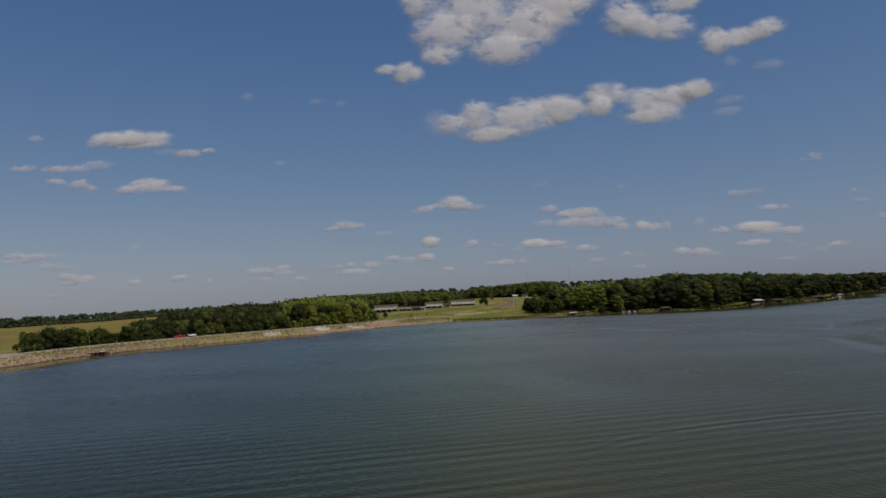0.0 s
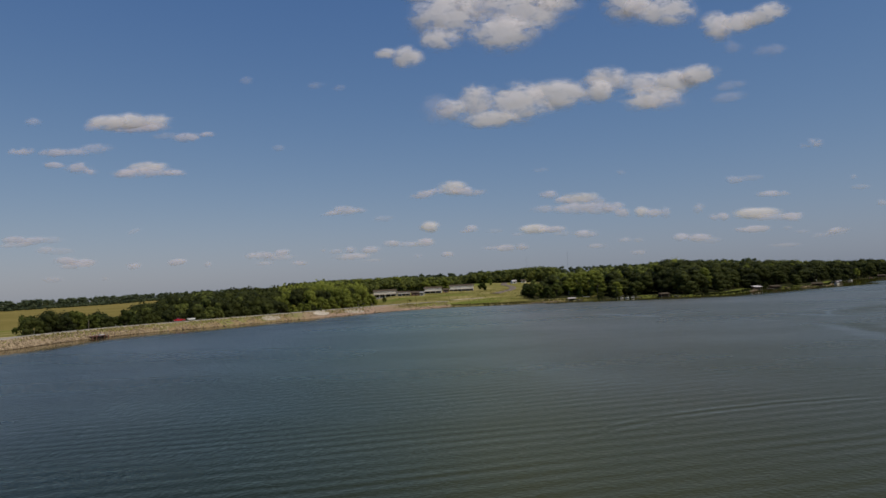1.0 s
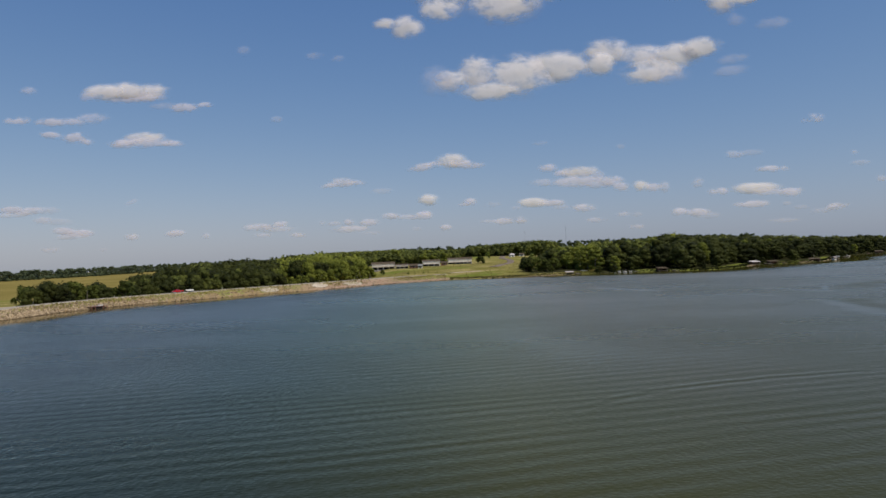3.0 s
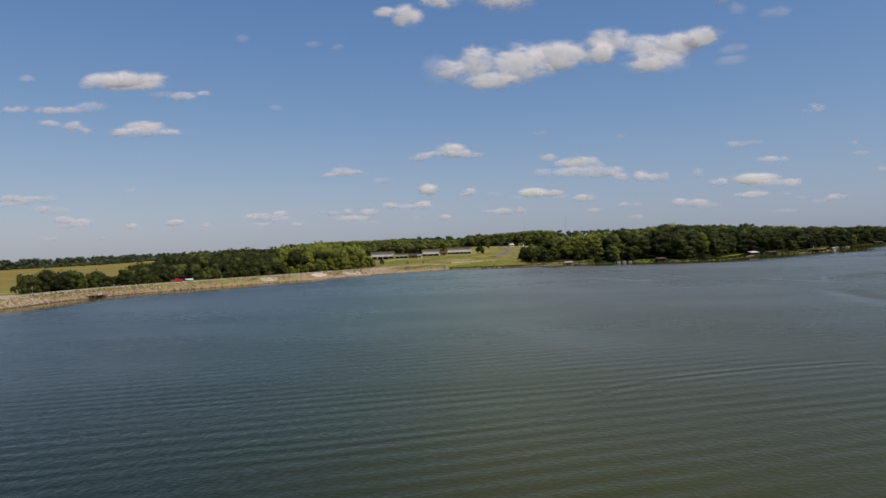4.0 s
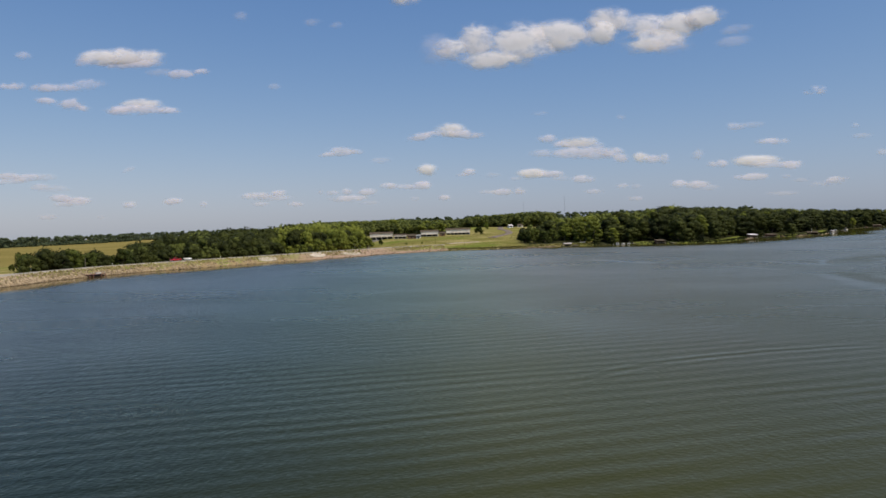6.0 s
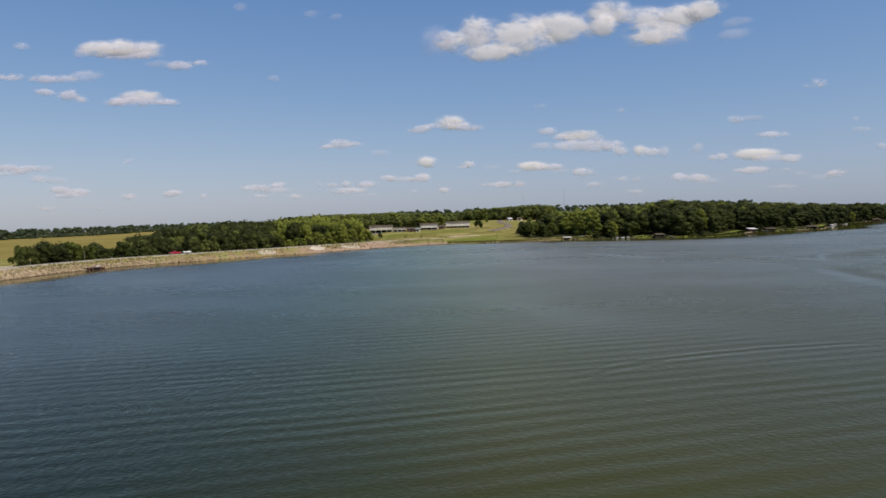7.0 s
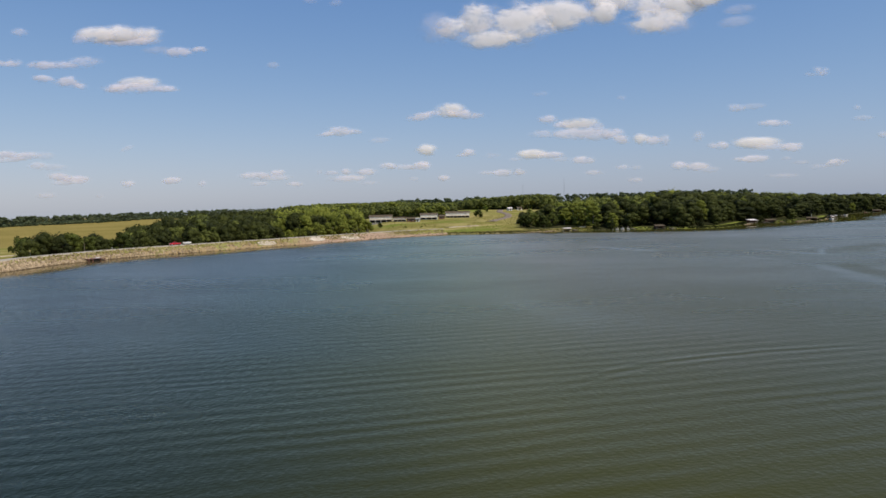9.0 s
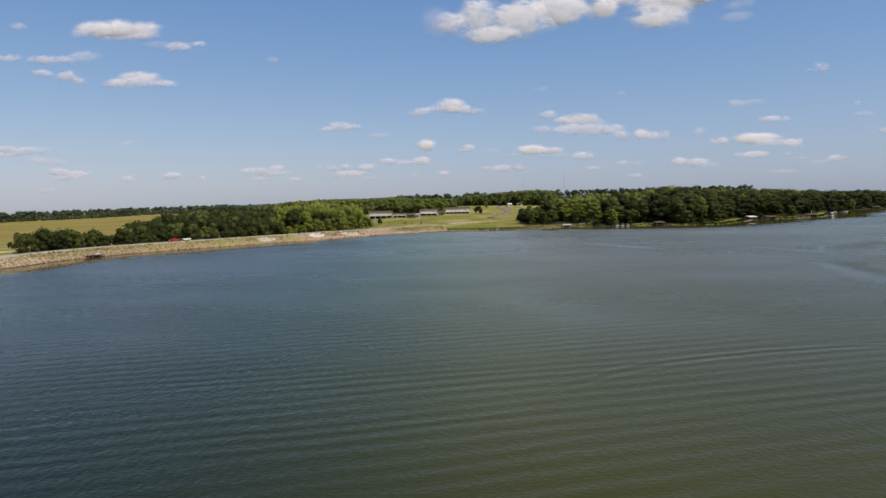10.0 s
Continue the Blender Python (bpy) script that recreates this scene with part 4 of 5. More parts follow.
cloud("faint white cloud streak", [(22.85, 6.33, 0.78, 0.3, 3), (24.01, 6.35, 0.92, 0.23, 1, 4)])
cloud("faint wisp of white cloud", [(30.65, 5.75, 0.33, 0.2, 3)])
cloud("faint wisp of white cloud", [(31.1, 4.96, 0.67, 0.19, 1)])
cloud("small low white cloud", [(20.05, 2.12, 0.97, 0.31, 2), (18.82, 2.22, 0.66, 0.31, 2), (20.86, 1.83, 0.96, 0.24, 1)])
cloud("low white cloud streak", [(29.55, 2.06, 0.9, 0.21, 2, 4), (28.92, 1.8, 1.12, 0.26, 3, 6)])
cloud("faint low cloud streak", [(27.34, 2.09, 0.73, 0.15, 1)])
cloud("faint low cloud streak", [(26.01, 1.18, 1.11, 0.17, 1)])
cloud("small low white cloud", [(32.25, 3.77, 0.34, 0.26, 3)])
cloud("low grey-white cloud with a bright top", [(-31.77, 4.02, 0.72, 0.28, 2), (-30.81, 3.92, 1.29, 0.28, 2, 2), (-31.79, 3.67, 1.21, 0.19, 3), (-29.46, 3.97, 0.75, 0.26, 1)])
cloud("low grey-white cloud near the horizon", [(-29.93, 3.26, 0.6, 0.28, 3), (-29.0, 3.16, 1.02, 0.26, 1, -4)])
cloud("low pinkish white cloud near the horizon", [(-28.53, 2.47, 0.83, 0.29, 2, -4), (-27.58, 2.31, 0.98, 0.29, 2), (-28.04, 2.07, 1.17, 0.2, 3)])
cloud("small low white cloud", [(-29.47, 1.17, 0.66, 0.23, 3)])
cloud("small low cumulus puff", [(-24.15, 1.95, 0.58, 0.28, 2)])
cloud("small low white cloud", [(-21.08, 2.11, 0.72, 0.25, 2, 4)])
cloud("small low white cloud", [(-18.86, 1.84, 0.3, 0.26, 3)])
cloud("low white cloud near the horizon", [(-14.79, 2.42, 1.32, 0.29, 2), (-13.23, 2.55, 0.79, 0.27, 2, 4), (-13.56, 2.19, 1.49, 0.27, 3)])
cloud("small low white cloud", [(-14.59, 1.76, 0.7, 0.18, 3)])
cloud("small low white cloud", [(-11.77, 1.7, 0.73, 0.23, 2)])
cloud("faint wisp of white cloud", [(-26.07, 1.05, 0.32, 0.16, 1)])
cloud("faint grey wisp of cloud", [(-24.05, 4.54, 0.52, 0.18, 1, 20)])



# ---- buildings ----
def longhouse(x, y, turn, wide, deep, tall, label, bays, porch, top, low, porch_roof):
    """A long low building: cream wall band under a dark shingled roof, a lean-to porch roof on posts, dark bays behind it."""
    z = float(height(x, y))
    h = empty("longhouse", pose(x, y, z, 0, 0, turn), label, "building", "long buildings on the meadow")
    eave, top, low = tall * 0.74, tall * top, tall * low
    part("foundation", boxes((-wide / 2, 0, -1.0, wide / 2, deep, 0.25)), M_CONCRETE, h)
    part("wall", boxes((-wide / 2 + 0.1, porch, 0.25, wide / 2 - 0.1, deep - 0.1, eave)), M_CREAM, h, "cream wall band")
    bm = bmesh.new()
    prism(bm, [(porch - 0.18, eave - 0.05), (porch + (deep - porch) / 2, tall), (deep + 0.3, eave - 0.05), (deep + 0.3, eave + 0.2), (porch + (deep - porch) / 2, tall + 0.28), (porch - 0.18, eave + 0.2)], -wide / 2 - 0.6, wide / 2 + 0.6)
    prism(bm, [(porch + 0.1, eave), (porch + (deep - porch) / 2, tall), (deep - 0.1, eave)], -wide / 2 + 0.1, wide / 2 - 0.1)
    bm.transform(Matrix(((0, 1, 0, 0), (1, 0, 0, 0), (0, 0, 1, 0), (0, 0, 0, 1))))
    bmesh.ops.recalc_face_normals(bm, faces=bm.faces)
    part("roof", bm, M_ROOF, h, "dark brown shingle roof")
    part("fascia", boxes((-wide / 2 - 0.62, porch - 0.25, eave, wide / 2 + 0.62, porch - 0.18, eave + 0.16)), M_WHITE, h)
    bm = bmesh.new()
    prism(bm, [(-0.5, low), (porch - 0.01, top), (porch - 0.01, top + 0.12), (-0.5, low + 0.12)], -wide / 2 - 0.3, wide / 2 + 0.3)
    bm.transform(Matrix(((0, 1, 0, 0), (1, 0, 0, 0), (0, 0, 1, 0), (0, 0, 0, 1))))
    bmesh.ops.recalc_face_normals(bm, faces=bm.faces)
    part("porch_roof", bm, porch_roof, h, "faded sheet porch roof")
    # each bay is a near-black panel; the unlit inside is in its colour
    for k in range(bays):
        a = -wide / 2 + wide * (k + 0.08) / bays
        b = -wide / 2 + wide * (k + 0.9) / bays
        part("opening", boxes((a, porch - 0.06, 0.3, b, porch + 0.04, low * 0.97)), M_DARK, h)
    for k in range(bays + 1):
        a = -wide / 2 + 0.2 + (wide - 0.4) * k / bays
        part("post", boxes((a - 0.12, -0.1, 0.25, a + 0.12, 0.14, low + 0.05)), M_WHITE, h)
    return h


def small_house(x, y, turn, wide, deep, tall, wall, roof_mat, label, z=None):
    z = float(height(x, y)) if z is None else z
    h = empty("house", pose(x, y, z, 0, 0, turn), label, "house")
    eave = tall * 0.62
    part("wall", boxes((-wide / 2, 0, -0.8, wide / 2, deep, eave)), wall, h)
    bm = bmesh.new()
    prism(bm, [(-0.4, eave - 0.05), (deep / 2, tall), (deep + 0.4, eave - 0.05), (deep + 0.4, eave + 0.15), (deep / 2, tall + 0.25), (-0.4, eave + 0.15)], -wide / 2 - 0.35, wide / 2 + 0.35)
    bm.transform(Matrix(((0, 1, 0, 0), (1, 0, 0, 0), (0, 0, 1, 0), (0, 0, 0, 1))))
    bmesh.ops.recalc_face_normals(bm, faces=bm.faces)
    part("roof", bm, roof_mat, h)
    bm = bmesh.new()
    for s in (-1, 1):
        prism(bm, [(0.02, eave), (deep / 2, tall), (deep - 0.02, eave)], s * (wide / 2 - 0.1) - 0.05, s * (wide / 2 - 0.1) + 0.05)
    bm.transform(Matrix(((0, 1, 0, 0), (1, 0, 0, 0), (0, 0, 1, 0), (0, 0, 0, 1))))
    bmesh.ops.recalc_face_normals(bm, faces=bm.faces)
    part("gable", bm, wall, h)
    for a in (-0.28, 0.22):
        win = part("window", boxes((a * wide - 0.5, -0.03, 0.9, a * wide + 0.5, 0.03, 2.0)), M_WHITE, h)
        part("pane", boxes((a * wide - 0.42, -0.05, 0.98, a * wide + 0.42, -0.02, 1.92)), M_GLASS, win)
    part("door", boxes((-0.45, -0.04, 0.0, 0.45, 0.02, 2.0)), M_DARK, h)
    return h


longhouse(-47.5, 541, 8, 17.5, 9, 5.9, "long cream building with brown roof and open dark front", 4, 3.2, 0.54, 0.38, M_TANROOF)
longhouse(-33.0, 538.5, 4, 9.5, 6, 3.4, "low grey-roofed wing beside the long cream building", 3, 2.2, 0.56, 0.46, M_TANROOF)
longhouse(-10.8, 556, -2, 13.6, 8, 5.0, "cream building with brown roof on the meadow", 3, 2.0, 0.38, 0.31, M_TANROOF)
longhouse(12.8, 585, -3, 20.0, 9, 5.2, "longest cream building with brown roof on the meadow", 6, 2.2, 0.36, 0.27, M_TANROOF)
small_house(-24.0, 537, 3, 6.5, 5, 3.2, M_RUST, M_ROOF, "small dark brown cabin with a brown roof")
small_house(-19.0, 536, -4, 3.0, 4, 2.8, M_WHITE, M_GREYROOF, "small white shed with a grey roof")
small_house(-0.5, 563, 0, 4.5, 5, 3.2, M_RUST, M_ROOF, "small dark brown shed between the long buildings")
small_house(71.5, 728, 20, 4.4, 4.5, 3.3, M_WHITE, M_PALEROOF, "white house with a pale roof on the hill")
small_house(83.5, 752, -10, 5.0, 6, 3.4, M_CREAM, M_ROOF, "small cream house by the hill woods")


# ---- roads over the meadow ----
def lane(name, pts, width, material, label, lift=0.12):
    """A strip laid on the land along plan points."""
    fine = []
    for i in range(len(pts) - 1):
        p0, p1, p2, p3 = (np.array(pts[max(0, min(len(pts) - 1, i + k))], float) for k in (-1, 0, 1, 2))
        for s in range(12):
            t = s / 12
            fine.append(0.5 * (2 * p1 + (p2 - p0) * t + (2 * p0 - 5 * p1 + 4 * p2 - p3) * t * t + (3 * p1 - p0 - 3 * p2 + p3) * t ** 3))
    fine.append(np.array(pts[-1], float))
    fine = np.array(fine)
    tan = np.gradient(fine, axis=0)
    tan /= np.linalg.norm(tan, axis=1)[:, None]
    nor = np.c_[-tan[:, 1], tan[:, 0]]
    rows = []
    for k, up in ((-0.56, -0.5), (-0.5, 0), (-0.25, 0.03), (0, 0.05), (0.25, 0.03), (0.5, 0), (0.56, -0.5)):
        p = fine + nor * k * width
        rows.append(np.c_[p, height(p[:, 0], p[:, 1]) + lift + up])
    v = np.stack(rows, 1)
    n, k = v.shape[:2]
    i = np.arange(n * k).reshape(n, k)
    faces = np.stack([i[:-1, :-1], i[1:, :-1], i[1:, 1:], i[:-1, 1:]], -1).reshape(-1, 4)[:, ::-1]
    me = from_arrays(name, v.reshape(-1, 3), faces, material, True)
    return tagged(new(name, me), label, "road", kind="structure")


lane("hill_road", [(35, 500), (41, 520), (54, 575), (58, 617), (57, 660), (58, 704), (64, 760)], 5.5, M_TARMAC, "purple-grey tarmac road curving up the meadow", 0.3)
lane("sand_track", [(3, 455), (12, 464), (24, 469)], 3.2, M_SHOULDER, "pale sandy track from the dam to the road", 0.25)
lane("farm_lane", [(-330, 420), (-290, 428), (-268, 440), (-255, 458), (-250, 490)], 5.0, M_SHOULDER, "pale gravel farm lane below the dam", 0.3)

# lone trees and shrubs on the open land
plant("scrub", 30.5, 587, 6.4, 0.4, ("alone beside the long building", "lone trees on the meadow"), None, 1.6)
plant("scrub", -45.8, 511, 4.2, 1.0, ("on the meadow", "shrubs on the meadow"))
plant("willow", -14.0, 459, 1.5, 2.0, ("on the meadow", "shrubs on the meadow"), None, 1.6)
plant("willow", -25.0, 470, 1.5, 3.0, ("on the meadow", "shrubs on the meadow"), None, 1.8)
plant("willow", -35.0, 462, 1.9, 4.0, ("on the meadow", "shrubs on the meadow"), None, 1.8)
plant("willow", -57, 470, 8.0, 2.2, ("at the end of the dam", "shrubs on the meadow"))
plant("forked", -48.5, 447, 15.0, 0.6, ("at the end of the dam", "trees below the dam"))
plant("cottonwood", -60, 474, 16.0, 2.2, ("at the end of the dam", "trees below the dam"))
plant("willow", 44, 700, 8.0, 1.2, ("on the hill", "lone trees on the meadow"))
plant("willow", 140.5, 424, 9.0, 0.7, ("on the lawn by the water", "lone trees on the wooded shore"))
plant("cottonwood", 85, 452, 15.0, 0.7, ("at the edge of the shore woods", "lone trees on the wooded shore"))
plant("willow", 79, 450, 9.5, 2.7, ("at the edge of the shore woods", "lone trees on the wooded shore"))
for x, y, tall, turn, wide in ((52, 441, 8.5, 0.5, 1.15), (58, 439, 10.0, 1.4, 1.1), (63.5, 437, 8.0, 2.6, 1.2), (69, 438, 9.0, 4.0, 1.1)):
    plant("scrub", x, y, tall, turn, ("at the edge of the shore woods", "scrub at the shore woods"), None, wide)
plant("willow", 340, 602, 9.0, 2.7, ("by the far pier", "lone trees on the wooded shore"))
plant("scrub", -276, 470, 6.0, 0.3, ("below the dam", "shrubs below the dam"))
plant("scrub", -290, 466, 5.0, 0.9, ("below the dam", "shrubs below the dam"))


def shore_shrubs():
    """Low growth hanging over the water between the lawns of the wooded shore."""
    rng = random.Random(23)
    line, nor = offset_line(0, 44, 84)
    for k in range(120):
        i = rng.uniform(0, len(line) - 1.01)
        p = line[int(i)] * (1 - i % 1) + line[int(i) + 1] * (i % 1) + nor[int(i)] * rng.uniform(2.5, 6.5)
        if lawn_depth(math.degrees(math.atan2(p[0], p[1]))) > 1 or any(math.hypot(p[0] - a, p[1] - b) < 6 for a, b in SHEDS):
            continue
        plant("shrub", float(p[0]), float(p[1]), rng.uniform(2.2, 4.6), rng.uniform(0, 6.28), ("on the water's edge", "shrubs on the wooded shore"), None, rng.uniform(1.0, 1.6))


shore_shrubs()


# ---- shore grass and tufts ----
def tufts(name, label, places, material, size, seed):
    """Blade clumps, each a few crossed triangles."""
    rng = np.random.default_rng(seed)
    p = np.array(places)
    n, per = len(p), 7
    a = rng.uniform(0, 6.28, (n, per))
    lean = rng.uniform(0.1, 0.7, (n, per))
    s = size * rng.uniform(0.5, 1.3, (n, 1)) * rng.uniform(0.7, 1.1, (n, per))
    root = p[:, None, :] + np.stack([np.cos(a), np.sin(a), np.zeros_like(a)], -1) * (size * 0.35 * rng.uniform(0, 1, (n, per)))[..., None]
    side = np.stack([-np.sin(a), np.cos(a), np.zeros_like(a)], -1) * (s * 0.28)[..., None]
    tip = root + np.stack([np.cos(a) * lean * s, np.sin(a) * lean * s, s], -1)
    v = np.stack([root - side, root + side, tip], 2).reshape(-1, 3)
    me = from_arrays(name, v, np.arange(len(v)).reshape(-1, 3), material)
    tagged(new(name, me), label, "grass", kind="stuff")


def along_shore(rng, first, last, d0, d1, count):
    """Places on the bank between two samples of the outline."""
    line, nor = offset_line(0, first, last)
    s = rng.uniform(0, last - first - 0.01, count)
    k = np.floor(s).astype(int)
    f = (s - k)[:, None]
    d = rng.uniform(d0, d1, count)
    p = line[k] * (1 - f) + line[k + 1] * f + nor[k] * d[:, None]
    return p, d


M_DRYGRASS = foliage("dry_grass", (0.2, 0.18, 0.05), (0.42, 0.36, 0.12), 0.3)
M_WEED = foliage("dark_weeds", (0.015, 0.02, 0.006), (0.08, 0.085, 0.022), 0.25)
M_REED = foliage("green_reeds", (0.08, 0.07, 0.022), (0.24, 0.21, 0.06), 0.3)


def shore_growth():
    rng = np.random.default_rng(21)
    p, d = along_shore(rng, DAM_A, DAM_B, 2.6, 8.5, 5200)
    clump = np.sin(p[:, 0] * 0.21) + np.sin(p[:, 1] * 0.17 + 1) + rng.uniform(-1, 1, len(p)) + (d - 5) * 0.3
    ok = clump > 0.1
    p, d = p[ok], d[ok]
    tufts("dam_grass", "dry grass tufts along the dam crest", np.c_[p, 0.345 * d], M_DRYGRASS, 0.55, 3)
    p, d = along_shore(rng, 28, 44, 0.0, 5.0, 1300)
    tufts("shore_reeds", "brown-green reeds along the grassy bank", np.c_[p, np.maximum(height(p[:, 0], p[:, 1], d), 0)], M_REED, 0.6, 4)
    p, d = along_shore(rng, 44, 84, 0.0, 3.0, 1800)
    tufts("bank_weeds", "dark weeds along the wooded bank", np.c_[p, np.maximum(height(p[:, 0], p[:, 1], d), 0)], M_WEED, 0.7, 5)
    x, y = rng.uniform(-40, 62, 2600), rng.uniform(415, 600, 2600)
    d = inland(x, y)
    ok = (d > 4) & (hilly(x, y) > 0.6)
    tufts("meadow_grass", "tall dry grass tufts over the meadow", np.c_[x, y, height(x, y, d)][ok], M_DRYGRASS, 0.4, 6)


shore_growth()


def gravel_fan(x, y, wide, label):
    """A thin tongue of pale gravel tipped down the bank, ragged at its edge."""
    rng = np.random.default_rng(int(-x * 7))
    v, f = ICO1
    n = 950
    a, q = rng.uniform(0, 6.28, n), np.sqrt(rng.uniform(0, 1, n)) * rng.uniform(0.75, 1.1, n)
    across, down = np.cos(a) * q * wide / 2, np.sin(a) * q * 2.6
    c, t = math.cos(radians(42)), math.sin(radians(42))
    px, py = x + across * c - down * t, y + across * t + down * c
    d = inland(px, py)
    size = rng.uniform(0.12, 0.34, (n, 1, 1))
    w = v[None] * size * rng.uniform(0.6, 1.2, (n, 1, 3)) + np.c_[px, py, 0.345 * np.clip(d, 0, 8.4) + 0.06][:, None, :]
    me = from_arrays("gravel", w.reshape(-1, 3), (f[None] + (np.arange(n) * len(v))[:, None, None]).reshape(-1, 3), M_GRAVEL)
    tagged(new("gravel_tongue", me), label, "gravel", kind="stuff")


for gx, gy, gw in ((-86.5, 341.0, 10), (-65.5, 362, 9), (-50.0, 376, 12)):
    gravel_fan(gx, gy, gw, "pale gravel tongue tipped down the dam face")


# ---- intake on the dam face ----
def intake(x, y, turn):
    t = empty("intake", pose(x, y, 0, 0, 0, turn) @ Matrix.Diagonal((0.98, 0.7, 0.56, 1)), "brown timber water intake platform, dark beneath its deck", "intake")
    for a in (-3.3, -1.7, 1.7, 3.3):
        for b in (-2.1, 0.6, 3.6):
            part("pile", boxes((a - 0.16, b - 0.16, -1.5, a + 0.16, b + 0.16, 1.5)), M_RUST, t)
    # back wall and gate are near-black to paint the shade under the deck
    part("back_wall", boxes((-3.2, 3.8, -1.5, 3.2, 4.1, 1.5)), M_DARK, t)
    part("gate", boxes((-1.5, -1.4, -1.2, 1.5, -1.25, 1.2)), M_DARK, t)
    for k in range(10):
        part("plank", boxes((-3.8, -2.4 + 0.68 * k, 1.5, 3.8, -1.8 + 0.68 * k, 1.66)), M_RUST, t)
    for k in range(5):
        part("rail_post", boxes((-3.0 + 1.5 * k - 0.05, -2.3, 1.66, -3.0 + 1.5 * k + 0.05, -2.2, 2.7)), M_STEEL, t)
    part("handrail", boxes((-3.1, -2.3, 2.7, 3.1, -2.2, 2.78)), M_STEEL, t)
    part("valve_box", boxes((0.6, 0.2, 1.66, 2.0, 1.4, 2.5), bevel=0.05), M_WHITE, t)
    part("valve_box", boxes((2.2, 0.4, 1.66, 2.9, 1.2, 2.35), bevel=0.05), M_WHITE, t)


intake(-138.7, 276.0, 58)


# ---- red pickup and boat trailer on the dam road ----
def road_pose(az, d=12.3):
    line, nor = offset_line(d, DAM_A, DAM_B)
    a = np.degrees(np.arctan2(line[:, 0], line[:, 1]))
    k = int(np.argmin(np.abs(a - az)))
    t = line[k + 1] - line[k - 1]
    x = float(np.interp(az, a[k - 1:k + 2], line[k - 1:k + 2, 0]))
    y = float(np.interp(az, a[k - 1:k + 2], line[k - 1:k + 2, 1]))
    return x, y, math.degrees(math.atan2(-t[1], -t[0]))


def wheel(parent, x, y, r):
    bm = bmesh.new()
    rod(bm, (x, y - 0.13, r), (x, y + 0.13, r), r, seg=18)
    w = part("wheel", bm, M_RUBBER, parent)
    bm = bmesh.new()
    rod(bm, (x, y - 0.145, r), (x, y + 0.145, r), r * 0.6, seg=14)
    part("rim", bm, M_RIM, w)


def pickup(x, y, z, turn):
    t = empty("pickup_truck", pose(x, y, z, 0, 0, turn) @ Matrix.Scale(0.88, 4), "red pickup truck driving along the dam road", "pickup truck")
    bm = bmesh.new()
    prism(bm, [(-2.8, 0.5), (-2.8, 1.15), (-0.55, 1.15), (-0.45, 1.12), (1.15, 1.12), (2.55, 1.02), (2.8, 0.85), (2.8, 0.5), (2.3, 0.42), (-2.4, 0.42)], -0.95, 0.95)
    bmesh.ops.bevel(bm, geom=bm.edges[:], offset=0.05, segments=2, affect="EDGES")
    part("body", bm, M_RED, t, "glossy red body")
    bm = bmesh.new()
    prism(bm, [(-0.75, 1.12), (-0.6, 1.78), (0.35, 1.85), (0.6, 1.8), (1.2, 1.12)], -0.84, 0.84)
    bmesh.ops.bevel(bm, geom=bm.edges[:], offset=0.06, segments=2, affect="EDGES")
    cab = part("cab", bm, M_RED, t)
    part("side_window", boxes((-0.5, -0.86, 1.22, 0.7, -0.83, 1.68)), M_GLASS, cab)
    part("side_window", boxes((-0.5, 0.83, 1.22, 0.7, 0.86, 1.68)), M_GLASS, cab)
    bm = boxes((0.9, -0.75, 1.2, 0.93, 0.75, 1.72))
    part("windscreen", bm, M_GLASS, cab)
    part("bed_cover", boxes((-2.65, -0.8, 1.15, -0.85, 0.8, 1.2)), M_DARK, t)
    part("bumper", boxes((2.76, -0.9, 0.45, 2.92, 0.9, 0.68), bevel=0.03), M_RIM, t)
    part("rear_bumper", boxes((-2.95, -0.9, 0.45, -2.78, 0.9, 0.65), bevel=0.03), M_RIM, t)
    for y0 in (-0.75, 0.5):
        part("headlight", boxes((2.77, y0, 0.75, 2.83, y0 + 0.25, 0.9)), M_WHITE, t)
    for x0 in (-1.75, 1.85):
        for y0 in (-0.85, 0.85):
            wheel(t, x0, y0, 0.39)


def boat_trailer(x, y, z, turn):
    t = empty("boat_trailer", pose(x, y, z, 0, 0, turn) @ Matrix.Scale(0.84, 4), "white boat on a trailer behind the red pickup", "boat trailer")
    bm = bmesh.new()
    prism(bm, [(-2.3, 0.75), (-2.2, 1.3), (1.7, 1.38), (2.5, 1.42), (2.0, 0.85), (1.2, 0.62), (-1.9, 0.62)], -0.85, 0.85)
    for v in bm.verts:
        v.co.y *= 1.0 - max(0.0, v.co.x - 0.6) / 2.4
    bmesh.ops.bevel(bm, geom=bm.edges[:], offset=0.04, segments=2, affect="EDGES")
    part("hull", bm, M_WHITE, t, "white boat hull")
    part("windshield", boxes((0.2, -0.6, 1.34, 0.25, 0.6, 1.72)), M_GLASS, t)
    part("frame", boxes((-2.2, -0.75, 0.45, 2.0, -0.65, 0.58), (-2.2, 0.65, 0.45, 2.0, 0.75, 0.58), (-1.8, -0.75, 0.45, -1.7, 0.75, 0.57), (2.0, -0.05, 0.45, 3.3, 0.05, 0.56)), M_STEEL, t)
    for y0 in (-0.92, 0.92):
        wheel(t, -0.8, y0, 0.33)


px, py, pt = road_pose(-21.1)
pickup(px, py, 3.13, pt)
bx, by, bt = road_pose(-20.24)
boat_trailer(bx, by, 3.13, bt)


